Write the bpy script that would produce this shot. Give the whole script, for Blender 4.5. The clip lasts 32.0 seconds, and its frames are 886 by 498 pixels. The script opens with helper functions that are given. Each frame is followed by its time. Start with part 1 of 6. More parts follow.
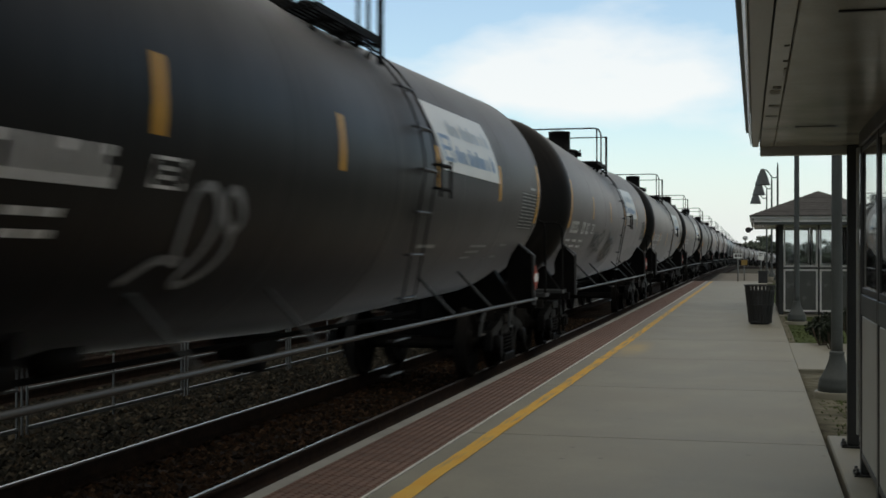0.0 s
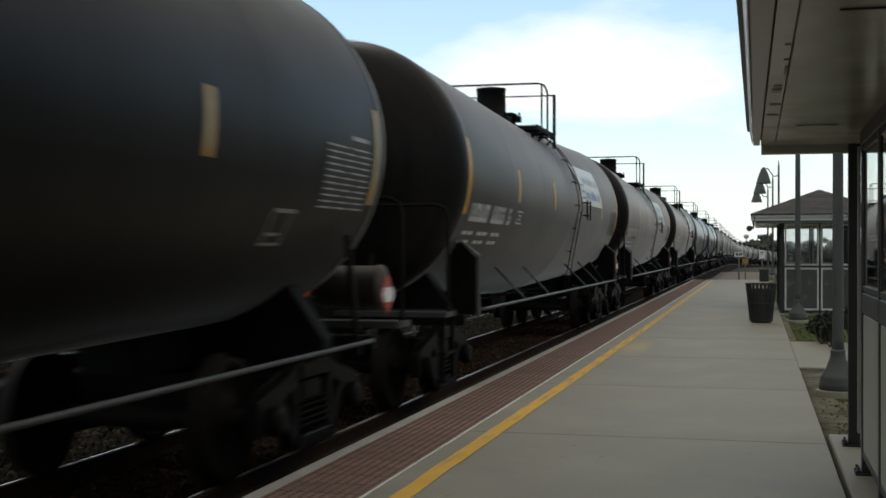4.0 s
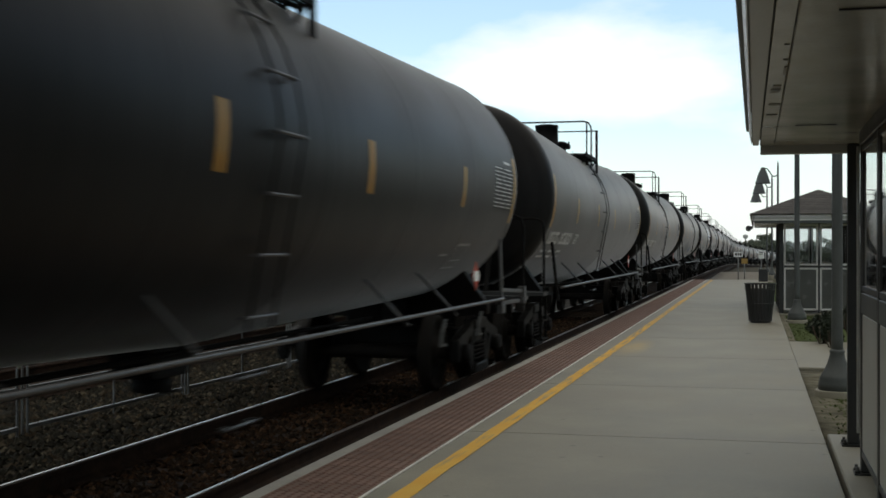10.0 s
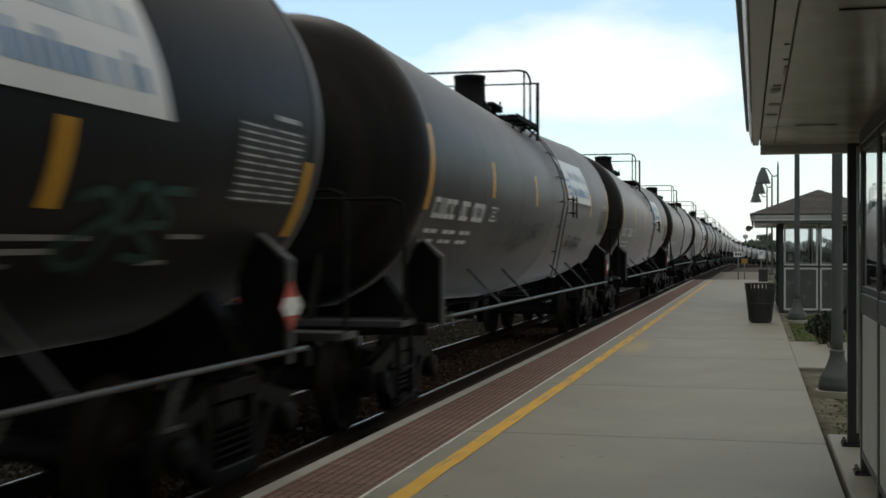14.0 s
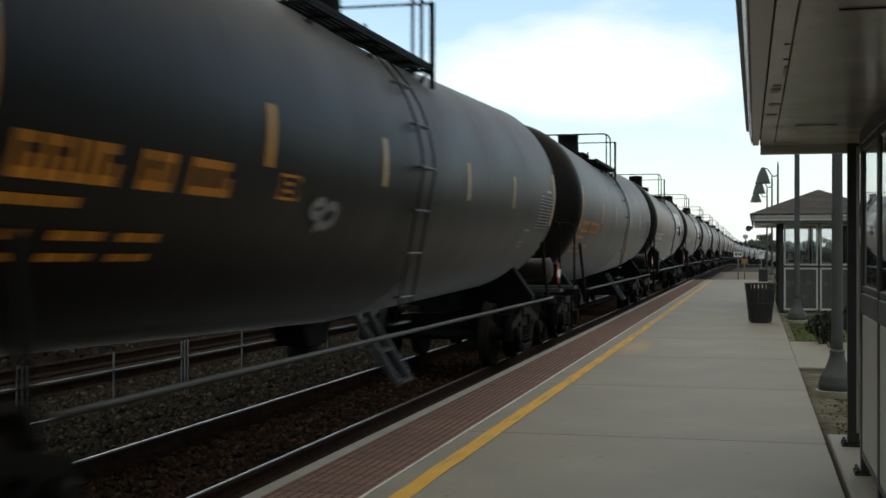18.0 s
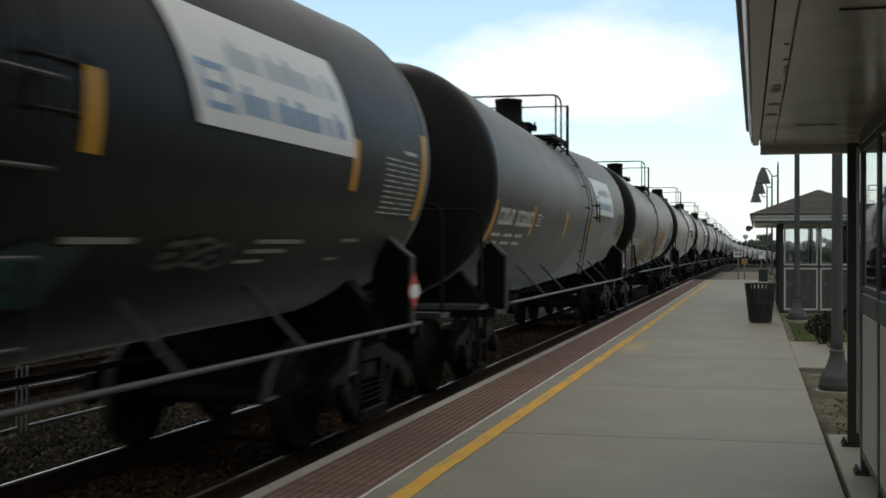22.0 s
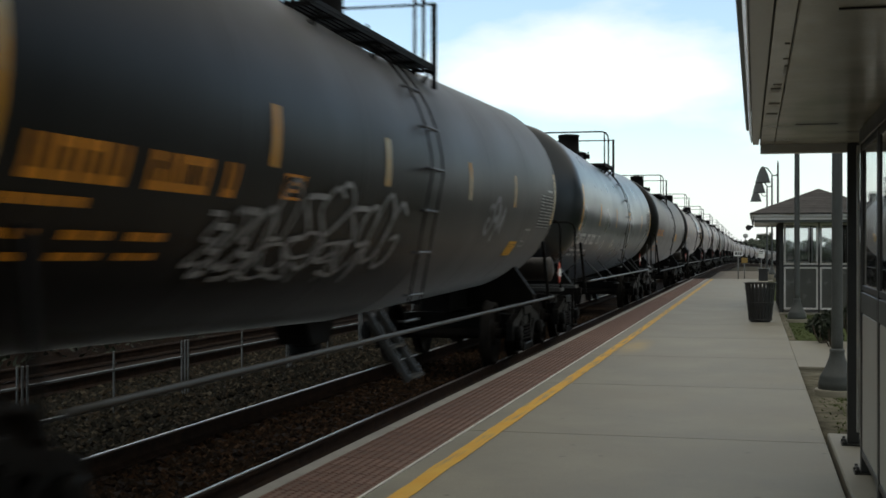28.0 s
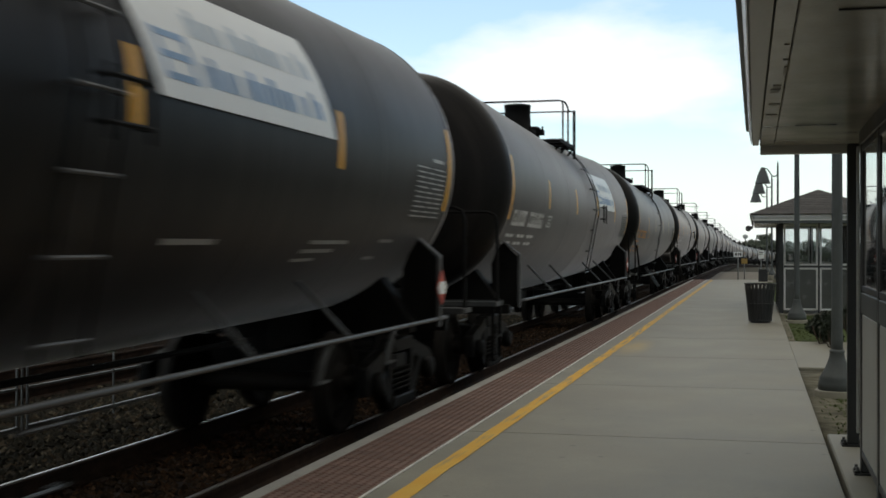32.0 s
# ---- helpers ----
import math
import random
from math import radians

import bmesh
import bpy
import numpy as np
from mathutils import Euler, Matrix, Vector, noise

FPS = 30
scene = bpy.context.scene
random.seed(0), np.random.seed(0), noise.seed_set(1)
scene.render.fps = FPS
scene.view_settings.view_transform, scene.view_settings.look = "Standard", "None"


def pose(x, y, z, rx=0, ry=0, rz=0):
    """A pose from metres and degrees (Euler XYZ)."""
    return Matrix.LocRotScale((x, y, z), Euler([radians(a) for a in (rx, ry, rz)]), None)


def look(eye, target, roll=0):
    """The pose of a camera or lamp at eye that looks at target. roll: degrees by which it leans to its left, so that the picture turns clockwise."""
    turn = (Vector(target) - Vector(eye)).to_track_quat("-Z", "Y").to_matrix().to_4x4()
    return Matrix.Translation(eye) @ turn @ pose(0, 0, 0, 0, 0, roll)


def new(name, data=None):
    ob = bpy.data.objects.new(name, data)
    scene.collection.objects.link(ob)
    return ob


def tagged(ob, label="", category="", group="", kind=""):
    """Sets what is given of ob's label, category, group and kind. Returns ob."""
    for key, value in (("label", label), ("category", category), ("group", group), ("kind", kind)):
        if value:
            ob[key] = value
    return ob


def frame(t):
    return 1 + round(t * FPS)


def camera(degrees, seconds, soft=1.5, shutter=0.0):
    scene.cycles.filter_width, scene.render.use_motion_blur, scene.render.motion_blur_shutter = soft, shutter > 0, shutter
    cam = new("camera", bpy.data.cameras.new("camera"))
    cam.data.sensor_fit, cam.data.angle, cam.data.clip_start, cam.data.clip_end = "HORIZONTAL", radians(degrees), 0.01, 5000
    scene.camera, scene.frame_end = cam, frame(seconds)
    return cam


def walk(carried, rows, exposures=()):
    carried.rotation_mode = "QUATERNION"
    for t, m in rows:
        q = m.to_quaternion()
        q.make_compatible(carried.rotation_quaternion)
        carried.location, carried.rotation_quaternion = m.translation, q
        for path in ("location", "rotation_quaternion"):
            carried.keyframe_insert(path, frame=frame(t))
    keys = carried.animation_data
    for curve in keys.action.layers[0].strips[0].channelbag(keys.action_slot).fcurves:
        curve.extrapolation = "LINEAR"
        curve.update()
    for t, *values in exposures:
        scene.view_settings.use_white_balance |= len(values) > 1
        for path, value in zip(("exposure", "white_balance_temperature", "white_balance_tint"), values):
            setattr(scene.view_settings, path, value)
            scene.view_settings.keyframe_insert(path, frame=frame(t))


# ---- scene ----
# ---------------------------------------------------------------- camera
EYE_Z = 1.70            # above the top of the rail
YAW, PITCH, ROLL = 14.11, 0.0, 0.0
cam = camera(39.22, 32.0, soft=1.6, shutter=0.28)


def aim(dx, dy):
    """The fixed camera, nudged by small hand tremors (thousandths of a radian)."""
    return pose(0, 0, EYE_Z, 90 + PITCH + math.degrees(dy / 1000), ROLL, YAW + math.degrees(dx / 1000))


TREMOR = ((0, -0.2, 1.2), (1.0, 0.0, 1.2), (1.5, 0.4, 0.6), (2.0, 0.0, 0.6), (2.5, 0.9, 0.6), (3.0, 1.0, 0.2),
          (3.5, 0.6, 0.0), (5.5, 0.6, 0.0), (6.0, 0.6, 0.0), (6.5, 0.6, -0.7), (7.5, 0.5, -0.6), (8.0, 0.1, -0.1),
          (9.0, 0.0, 0.0), (14.5, 0.0, 0.0), (16.5, 0.0, -0.6), (17.5, 0.2, -0.6), (18.0, 0.0, 0.0), (19.0, -0.2, 0.0),
          (20.0, -0.5, 0.0), (21.0, 0.0, 0.0), (22.0, 0.0, 0.0), (23.0, -0.4, 0.0), (25.5, -0.4, 0.0), (27.5, 0.0, 0.0),
          (28.0, 0.0, -0.6), (29.0, 0.6, -0.6), (30.0, 0.2, -0.6), (31.0, 0.0, 0.0), (32.0, -0.1, 0.0))
walk(cam, [(t, aim(dx, dy)) for t, dx, dy in TREMOR],
     exposures=((0.0, -0.26), (1.0, -0.05), (2.0, 0.0), (32.0, 0.0)))

# ---------------------------------------------------------------- world, sun
world = bpy.data.worlds.new("overcast_sky")
scene.world = world
world.use_nodes = True
wn, wl = world.node_tree.nodes, world.node_tree.links
wn.clear()
w_out = wn.new("ShaderNodeOutputWorld")
w_bg = wn.new("ShaderNodeBackground")
w_bg.inputs["Strength"].default_value = 0.134
w_sky = wn.new("ShaderNodeTexSky")
w_sky.sky_type = "NISHITA"
w_sky.sun_disc = False
w_sky.sun_elevation, w_sky.sun_rotation = radians(54), radians(-20)
w_sky.air_density, w_sky.dust_density, w_sky.ozone_density = 1.0, 0.0, 1.2
w_co = wn.new("ShaderNodeTexCoord")
w_map = wn.new("ShaderNodeMapping")
w_map.inputs["Scale"].default_value = (1.0, 1.0, 2.6)
w_map.inputs["Location"].default_value = (0.35, 0.2, 0.1)
w_noise = wn.new("ShaderNodeTexNoise")
w_noise.inputs["Scale"].default_value = 3.2
w_noise.inputs["Detail"].default_value = 7.0
w_noise.inputs["Roughness"].default_value = 0.52
w_ramp = wn.new("ShaderNodeValToRGB")
w_ramp.color_ramp.elements[0].position, w_ramp.color_ramp.elements[1].position = 0.45, 0.6
w_ramp.color_ramp.elements[0].color = (0.12, 0.12, 0.12, 1)
w_mix = wn.new("ShaderNodeMix")
w_mix.data_type = "RGBA"
w_mix.inputs["B"].default_value = (8.35, 8.6, 8.55, 1)
# the cloud bank thins out towards the zenith
w_sep = wn.new("ShaderNodeSeparateXYZ")
w_high = wn.new("ShaderNodeMapRange")
w_high.inputs["From Min"].default_value, w_high.inputs["From Max"].default_value = 0.08, 0.6
w_high.inputs["To Min"].default_value, w_high.inputs["To Max"].default_value = 1.0, 0.3
w_mul = wn.new("ShaderNodeMath")
w_mul.operation = "MULTIPLY"
wl.new(w_co.outputs["Generated"], w_sep.inputs["Vector"])
wl.new(w_sep.outputs["Z"], w_high.inputs["Value"])
wl.new(w_ramp.outputs["Color"], w_mul.inputs[0])
wl.new(w_high.outputs["Result"], w_mul.inputs[1])
wl.new(w_co.outputs["Generated"], w_map.inputs["Vector"])
wl.new(w_map.outputs["Vector"], w_noise.inputs["Vector"])
# one large cumulus stands over the far end of the platform, with blue above it and beside it
w_off, w_len, w_soft, w_add = wn.new("ShaderNodeMapping"), wn.new("ShaderNodeVectorMath"), wn.new("ShaderNodeMapRange"), wn.new("ShaderNodeMath")
w_off.vector_type = "POINT"
w_off.inputs["Scale"].default_value = (1 / 0.125, 0.0, 1 / 0.052)
w_off.inputs["Location"].default_value = (0.115 / 0.125, 0.0, -0.143 / 0.052)
w_len.operation, w_add.operation = "LENGTH", "ADD"
w_soft.interpolation_type = "SMOOTHSTEP"
w_soft.inputs["From Min"].default_value, w_soft.inputs["From Max"].default_value = 0.4, 1.25
w_soft.inputs["To Min"].default_value, w_soft.inputs["To Max"].default_value = 0.1, -0.075
wl.new(w_co.outputs["Generated"], w_off.inputs["Vector"])
wl.new(w_off.outputs["Vector"], w_len.inputs[0])
wl.new(w_len.outputs["Value"], w_soft.inputs["Value"])
wl.new(w_noise.outputs["Fac"], w_add.inputs[0])
wl.new(w_soft.outputs["Result"], w_add.inputs[1])
wl.new(w_add.outputs["Value"], w_ramp.inputs["Fac"])
wl.new(w_mul.outputs["Value"], w_mix.inputs["Factor"])
# moist air between the clouds is paler and more cyan
w_tint = wn.new("ShaderNodeMix")
w_tint.data_type, w_tint.blend_type = "RGBA", "MULTIPLY"
w_tint.inputs["Factor"].default_value = 1.0
w_tint.inputs["B"].default_value = (0.95, 0.98, 0.92, 1)
wl.new(w_sky.outputs["Color"], w_tint.inputs["A"])
wl.new(w_tint.outputs["Result"], w_mix.inputs["A"])
# the lowest air is a pale bluish white
w_low = wn.new("ShaderNodeMapRange")
w_low.interpolation_type = "SMOOTHSTEP"
w_low.inputs["From Min"].default_value, w_low.inputs["From Max"].default_value = 0.0, 0.11
w_low.inputs["To Min"].default_value, w_low.inputs["To Max"].default_value = 0.85, 0.0
w_haze = wn.new("ShaderNodeMix")
w_haze.data_type = "RGBA"
w_haze.inputs["B"].default_value = (6.7, 7.2, 7.5, 1)
wl.new(w_sep.outputs["Z"], w_low.inputs["Value"])
wl.new(w_low.outputs["Result"], w_haze.inputs["Factor"])
wl.new(w_mix.outputs["Result"], w_haze.inputs["A"])
# grey high overcast above the bright bank
w_zen = wn.new("ShaderNodeMapRange")
w_zen.interpolation_type = "SMOOTHSTEP"
w_zen.inputs["From Min"].default_value, w_zen.inputs["From Max"].default_value = 0.2, 0.5
w_top = wn.new("ShaderNodeMix")
w_top.data_type = "RGBA"
w_top.inputs["B"].default_value = (4.25, 4.15, 3.75, 1)
wl.new(w_sep.outputs["Z"], w_zen.inputs["Value"])
wl.new(w_zen.outputs["Result"], w_top.inputs["Factor"])
wl.new(w_haze.outputs["Result"], w_top.inputs["A"])
wl.new(w_top.outputs["Result"], w_bg.inputs["Color"])
wl.new(w_bg.outputs["Background"], w_out.inputs["Surface"])

sun_data = bpy.data.lights.new("sun", "SUN")
sun_data.energy, sun_data.angle, sun_data.color = 0.3, radians(16), (1.0, 0.96, 0.9)
sun = new("sun", sun_data)
sun.matrix_world = look((-14, 40, 60), (0, 0, 0))


# ---------------------------------------------------------------- materials
def material(name, base, rough=0.6, metal=0.0, vary=0.25, scale=6.0, fine=60.0, bump=0.15, second=None, spread=0.5,
             per_object=0.0, coat=0.0, distance=0.01, gloss=0.5):
    """A procedural surface: base colour, broken up by broad stains and fine grain, with relief."""
    m = bpy.data.materials.new(name)
    m.use_nodes = True
    n, l = m.node_tree.nodes, m.node_tree.links
    b = n["Principled BSDF"]
    b.inputs["Metallic"].default_value = metal
    b.inputs["Coat Weight"].default_value, b.inputs["Coat Roughness"].default_value = coat, 0.14
    b.inputs["Specular IOR Level"].default_value = gloss
    co = n.new("ShaderNodeTexCoord")
    broad, grain = n.new("ShaderNodeTexNoise"), n.new("ShaderNodeTexNoise")
    broad.inputs["Scale"].default_value, broad.inputs["Detail"].default_value = scale, 5
    grain.inputs["Scale"].default_value, grain.inputs["Detail"].default_value = fine, 3
    l.new(co.outputs["Object"], broad.inputs["Vector"])
    l.new(co.outputs["Object"], grain.inputs["Vector"])
    ramp = n.new("ShaderNodeValToRGB")
    dark = [c * (1 - vary) for c in base]
    light = second or [min(1, c * (1 + vary)) for c in base]
    ramp.color_ramp.elements[0].position, ramp.color_ramp.elements[1].position = 0.5 - spread / 2, 0.5 + spread / 2
    ramp.color_ramp.elements[0].color, ramp.color_ramp.elements[1].color = (*dark, 1), (*light, 1)
    l.new(broad.outputs["Fac"], ramp.inputs["Fac"])
    hsv = n.new("ShaderNodeHueSaturation")
    val = n.new("ShaderNodeMapRange")
    val.inputs["To Min"].default_value, val.inputs["To Max"].default_value = 1 - vary * 0.6, 1 + vary * 0.6
    val.inputs["From Min"].default_value, val.inputs["From Max"].default_value = 0.25, 0.75
    l.new(grain.outputs["Fac"], val.inputs["Value"])
    last = val.outputs["Result"]
    if per_object:
        info = n.new("ShaderNodeObjectInfo")
        rnd = n.new("ShaderNodeMapRange")
        rnd.inputs["To Min"].default_value, rnd.inputs["To Max"].default_value = 1 - per_object, 1 + per_object
        l.new(info.outputs["Random"], rnd.inputs["Value"])
        mul = n.new("ShaderNodeMath")
        mul.operation = "MULTIPLY"
        l.new(last, mul.inputs[0])
        l.new(rnd.outputs["Result"], mul.inputs[1])
        last = mul.outputs["Value"]
    l.new(last, hsv.inputs["Value"])
    l.new(ramp.outputs["Color"], hsv.inputs["Color"])
    l.new(hsv.outputs["Color"], b.inputs["Base Color"])
    rr = n.new("ShaderNodeMapRange")
    rr.inputs["To Min"].default_value, rr.inputs["To Max"].default_value = max(0.03, rough - 0.1), min(1, rough + 0.1)
    l.new(broad.outputs["Fac"], rr.inputs["Value"])
    l.new(rr.outputs["Result"], b.inputs["Roughness"])
    if bump:
        bp = n.new("ShaderNodeBump")
        bp.inputs["Strength"].default_value, bp.inputs["Distance"].default_value = bump, distance
        l.new(grain.outputs["Fac"], bp.inputs["Height"])
        l.new(bp.outputs["Normal"], b.inputs["Normal"])
    return m


def tank_paint(name, base, rough, dust, dust_amount, coat=0.0, gloss=0.4, film=0.8, tone=(1.0, 0.97, 0.94)):
    """Black tank paint: road film in streaks that run down the shell, dust and grime in broad patches."""
    m = material(name, base, rough=rough, vary=0.3, scale=0.9, fine=45, bump=0.04, coat=coat, gloss=gloss)
    n, l = m.node_tree.nodes, m.node_tree.links
    b = n["Principled BSDF"]
    # the thin dust film at a glancing view, strengthened to imitate haze on far cars
    b.inputs["Sheen Weight"].default_value, b.inputs["Sheen Roughness"].default_value = film, 0.2
    b.inputs["Sheen Tint"].default_value = (*tone, 1)
    b.inputs["Specular Tint"].default_value = (tone[0], tone[1] - 0.03, tone[2] - 0.06, 1)
    co = n.new("ShaderNodeTexCoord")
    mp = n.new("ShaderNodeMapping")
    mp.inputs["Scale"].default_value = (0.5, 5.0, 0.35)
    streak = n.new("ShaderNodeTexNoise")
    streak.inputs["Scale"].default_value, streak.inputs["Detail"].default_value = 1.6, 6
    info = n.new("ShaderNodeObjectInfo")
    shift = n.new("ShaderNodeVectorMath")
    shift.operation = "ADD"
    l.new(co.outputs["Object"], mp.inputs["Vector"])
    l.new(mp.outputs["Vector"], shift.inputs[0])
    sc = n.new("ShaderNodeMath")
    sc.operation = "MULTIPLY"
    sc.inputs[1].default_value = 37.0
    l.new(info.outputs["Random"], sc.inputs[0])
    l.new(sc.outputs["Value"], shift.inputs[1])
    l.new(shift.outputs["Vector"], streak.inputs["Vector"])
    ramp = n.new("ShaderNodeMapRange")
    ramp.inputs["From Min"].default_value, ramp.inputs["From Max"].default_value = 0.42, 0.72
    ramp.inputs["To Max"].default_value = dust_amount
    l.new(streak.outputs["Fac"], ramp.inputs["Value"])
    mix = n.new("ShaderNodeMix")
    mix.data_type = "RGBA"
    mix.inputs["B"].default_value = (*dust, 1)
    # pale run-off from the hatch, down the middle of the shell
    axes, gap, near, run, both = (n.new("ShaderNodeSeparateXYZ"), n.new("ShaderNodeMath"), n.new("ShaderNodeMapRange"),
                                  n.new("ShaderNodeMath"), n.new("ShaderNodeMath"))
    gap.operation, run.operation, both.operation = "ABSOLUTE", "MULTIPLY", "ADD"
    near.inputs["From Min"].default_value, near.inputs["From Max"].default_value = 0.1, 1.1
    near.inputs["To Min"].default_value, near.inputs["To Max"].default_value = 1.6, 0.0
    l.new(co.outputs["Object"], axes.inputs["Vector"])
    l.new(axes.outputs["Y"], gap.inputs[0])
    l.new(gap.outputs["Value"], near.inputs["Value"])
    l.new(near.outputs["Result"], run.inputs[0])
    l.new(ramp.outputs["Result"], run.inputs[1])
    l.new(ramp.outputs["Result"], both.inputs[0])
    l.new(run.outputs["Value"], both.inputs[1])
    l.new(both.outputs["Value"], mix.inputs["Factor"])
    old = b.inputs["Base Color"].links[0].from_socket
    l.new(old, mix.inputs["A"])
    l.new(mix.outputs["Result"], b.inputs["Base Color"])
    return m


M_TANK = tank_paint("tank_black", (0.0088, 0.0088, 0.0093), 0.42, (0.032, 0.029, 0.0275), 0.48, gloss=0.13, film=0.9, tone=(1.0, 0.95, 0.93))
M_TANK_MATTE = tank_paint("tank_black_matte", (0.0108, 0.0113, 0.0125), 0.42, (0.025, 0.025, 0.026), 0.42, gloss=0.1, film=0.8)
M_TANK_DUSTY = tank_paint("tank_black_dusty", (0.004, 0.004, 0.0039), 0.42, (0.017, 0.0165, 0.0155), 0.35, gloss=0.17, film=0.55)
M_TANK_GLOSS = tank_paint("tank_black_gloss", (0.004, 0.0055, 0.008), 0.3, (0.011, 0.013, 0.016), 0.3, coat=0.1, gloss=0.8, film=0.2, tone=(0.78, 0.9, 1.0))
M_FRAME = material("car_frame_black", (0.005, 0.0049, 0.0048), 0.65, vary=0.4, scale=3, second=(0.012, 0.011, 0.0105), bump=0.25, gloss=0.12)
M_PIPE = material("handrail_paint", (0.068, 0.069, 0.071), 0.4, vary=0.25, scale=4, bump=0.05)
M_TRUCK = material("truck_casting", (0.005, 0.005, 0.005), 0.5, vary=0.4, scale=5, second=(0.012, 0.0115, 0.011), bump=0.4, gloss=0.1)
M_WHEEL = material("wheel_steel", (0.009, 0.0085, 0.008), 0.65, vary=0.35, scale=5, second=(0.018, 0.014, 0.011), gloss=0.12)
M_BRACKET = material("bracket_paint", (0.075, 0.085, 0.085), 0.55, vary=0.35, scale=6, second=(0.05, 0.045, 0.04), bump=0.15)
M_BRACKET_PALE = material("corner_iron_paint", (0.13, 0.135, 0.142), 0.5, vary=0.3, scale=6, second=(0.08, 0.08, 0.08), bump=0.1)
M_TANKLET = material("dusty_air_tank", (0.1, 0.085, 0.075), 0.55, vary=0.4, scale=5, second=(0.05, 0.045, 0.04), bump=0.1)
M_YELLOW = material("reflective_yellow", (0.97, 0.45, 0.006), 0.4, vary=0.08, scale=5, second=(0.97, 0.52, 0.04), bump=0)
M_PALE = material("reflective_faded", (0.78, 0.38, 0.03), 0.45, vary=0.05, scale=3, spread=0.16, second=(0.64, 0.56, 0.36), bump=0)
M_MUSTARD = material("reflective_mustard", (0.66, 0.3, 0.008), 0.45, vary=0.08, scale=3, spread=0.3, second=(0.6, 0.4, 0.13), bump=0)
M_LETTER = material("white_lettering", (0.78, 0.78, 0.78), 0.55, vary=0.15, scale=8, bump=0)
M_LETTER_GREY = material("worn_white_lettering", (0.32, 0.32, 0.31), 0.6, vary=0.3, scale=9, bump=0)
M_LETTER_DIM = material("dull_white_lettering", (0.5, 0.5, 0.49), 0.6, vary=0.25, scale=9, bump=0)
M_ORANGE = material("orange_lettering", (0.72, 0.28, 0.01), 0.55, vary=0.2, scale=7, bump=0)
M_ORANGE_DARK = material("brown_print", (0.3, 0.13, 0.01), 0.6, vary=0.2, scale=7, bump=0)
M_PLACARD = material("yellow_placard", (0.82, 0.42, 0.012), 0.5, vary=0.1, bump=0)
M_SIGN = material("white_sign", (0.94, 0.95, 0.95), 0.4, vary=0.04, scale=2, bump=0)
M_SIGN_STAINED = material("stained_sign", (0.8, 0.79, 0.7), 0.5, vary=0.12, scale=2, bump=0)
M_SIGN_BLUE = material("sign_blue", (0.29, 0.43, 0.64), 0.5, vary=0.2, scale=4, bump=0)
M_SIGN_PALE = material("sign_pale_blue", (0.62, 0.7, 0.78), 0.5, vary=0.15, scale=4, bump=0)
M_HAZ_RED = material("placard_red", (0.55, 0.09, 0.06), 0.5, vary=0.15, bump=0)
M_SPRAY = material("spray_silver", (0.27, 0.28, 0.295), 0.6, vary=0.4, scale=4, bump=0)
M_SPRAY_FAINT = material("spray_worn", (0.09, 0.092, 0.098), 0.6, vary=0.5, scale=4, bump=0)
M_SPRAY_BLUE = material("spray_blue", (0.12, 0.2, 0.34), 0.6, vary=0.3, scale=4, bump=0)
M_SPRAY_DEEP = material("spray_deep_blue", (0.008, 0.055, 0.17), 0.6, vary=0.4, scale=4, bump=0)
M_PANEL_INK = material("dim_print", (0.035, 0.036, 0.037), 0.6, vary=0.2, scale=6, bump=0)
M_SPRAY_GREEN = material("spray_green", (0.015, 0.06, 0.05), 0.6, vary=0.3, scale=4, bump=0)
M_SPRAY_GOLD = material("spray_gold", (0.58, 0.43, 0.18), 0.6, vary=0.3, scale=4, bump=0)
M_SPRAY_RUST = material("spray_orange", (0.55, 0.31, 0.13), 0.6, vary=0.3, scale=4, bump=0)
M_SPRAY_ROSE = material("spray_rose", (0.1, 0.045, 0.045), 0.6, vary=0.3, scale=4, bump=0)
M_STEEL_RAIL = material("rail_head", (0.5, 0.46, 0.41), 0.34, metal=1.0, vary=0.1, scale=5, bump=0.02)
M_RUST = material("rusty_steel", (0.03, 0.02, 0.015), 0.8, vary=0.4, scale=6, second=(0.055, 0.034, 0.024), bump=0.4, gloss=0.1)
M_TIE = material("weathered_tie", (0.036, 0.023, 0.015), 0.85, vary=0.4, scale=4, fine=30, bump=0.5, per_object=0.3, gloss=0.1)
M_BALLAST = material("ballast", (0.035, 0.032, 0.028), 0.9, vary=0.45, scale=2.5, fine=35, bump=0.9, second=(0.055, 0.05, 0.042), distance=0.03, gloss=0.1)
# brown ballast, its colour lowered to stand in for shade around the train
M_BALLAST_DARK = material("shaded_brown_ballast", (0.015, 0.01, 0.0075), 0.85, vary=0.45, scale=3, fine=35, bump=0.9, second=(0.034, 0.021, 0.014), distance=0.03, gloss=0.1)
M_STONE = material("ballast_stone", (0.042, 0.039, 0.033), 0.9, vary=0.35, scale=20, bump=0.3, per_object=0.0, gloss=0.1)
M_STONE_BROWN = material("stained_stone", (0.048, 0.03, 0.02), 0.85, vary=0.4, scale=20, bump=0.3, gloss=0.1)
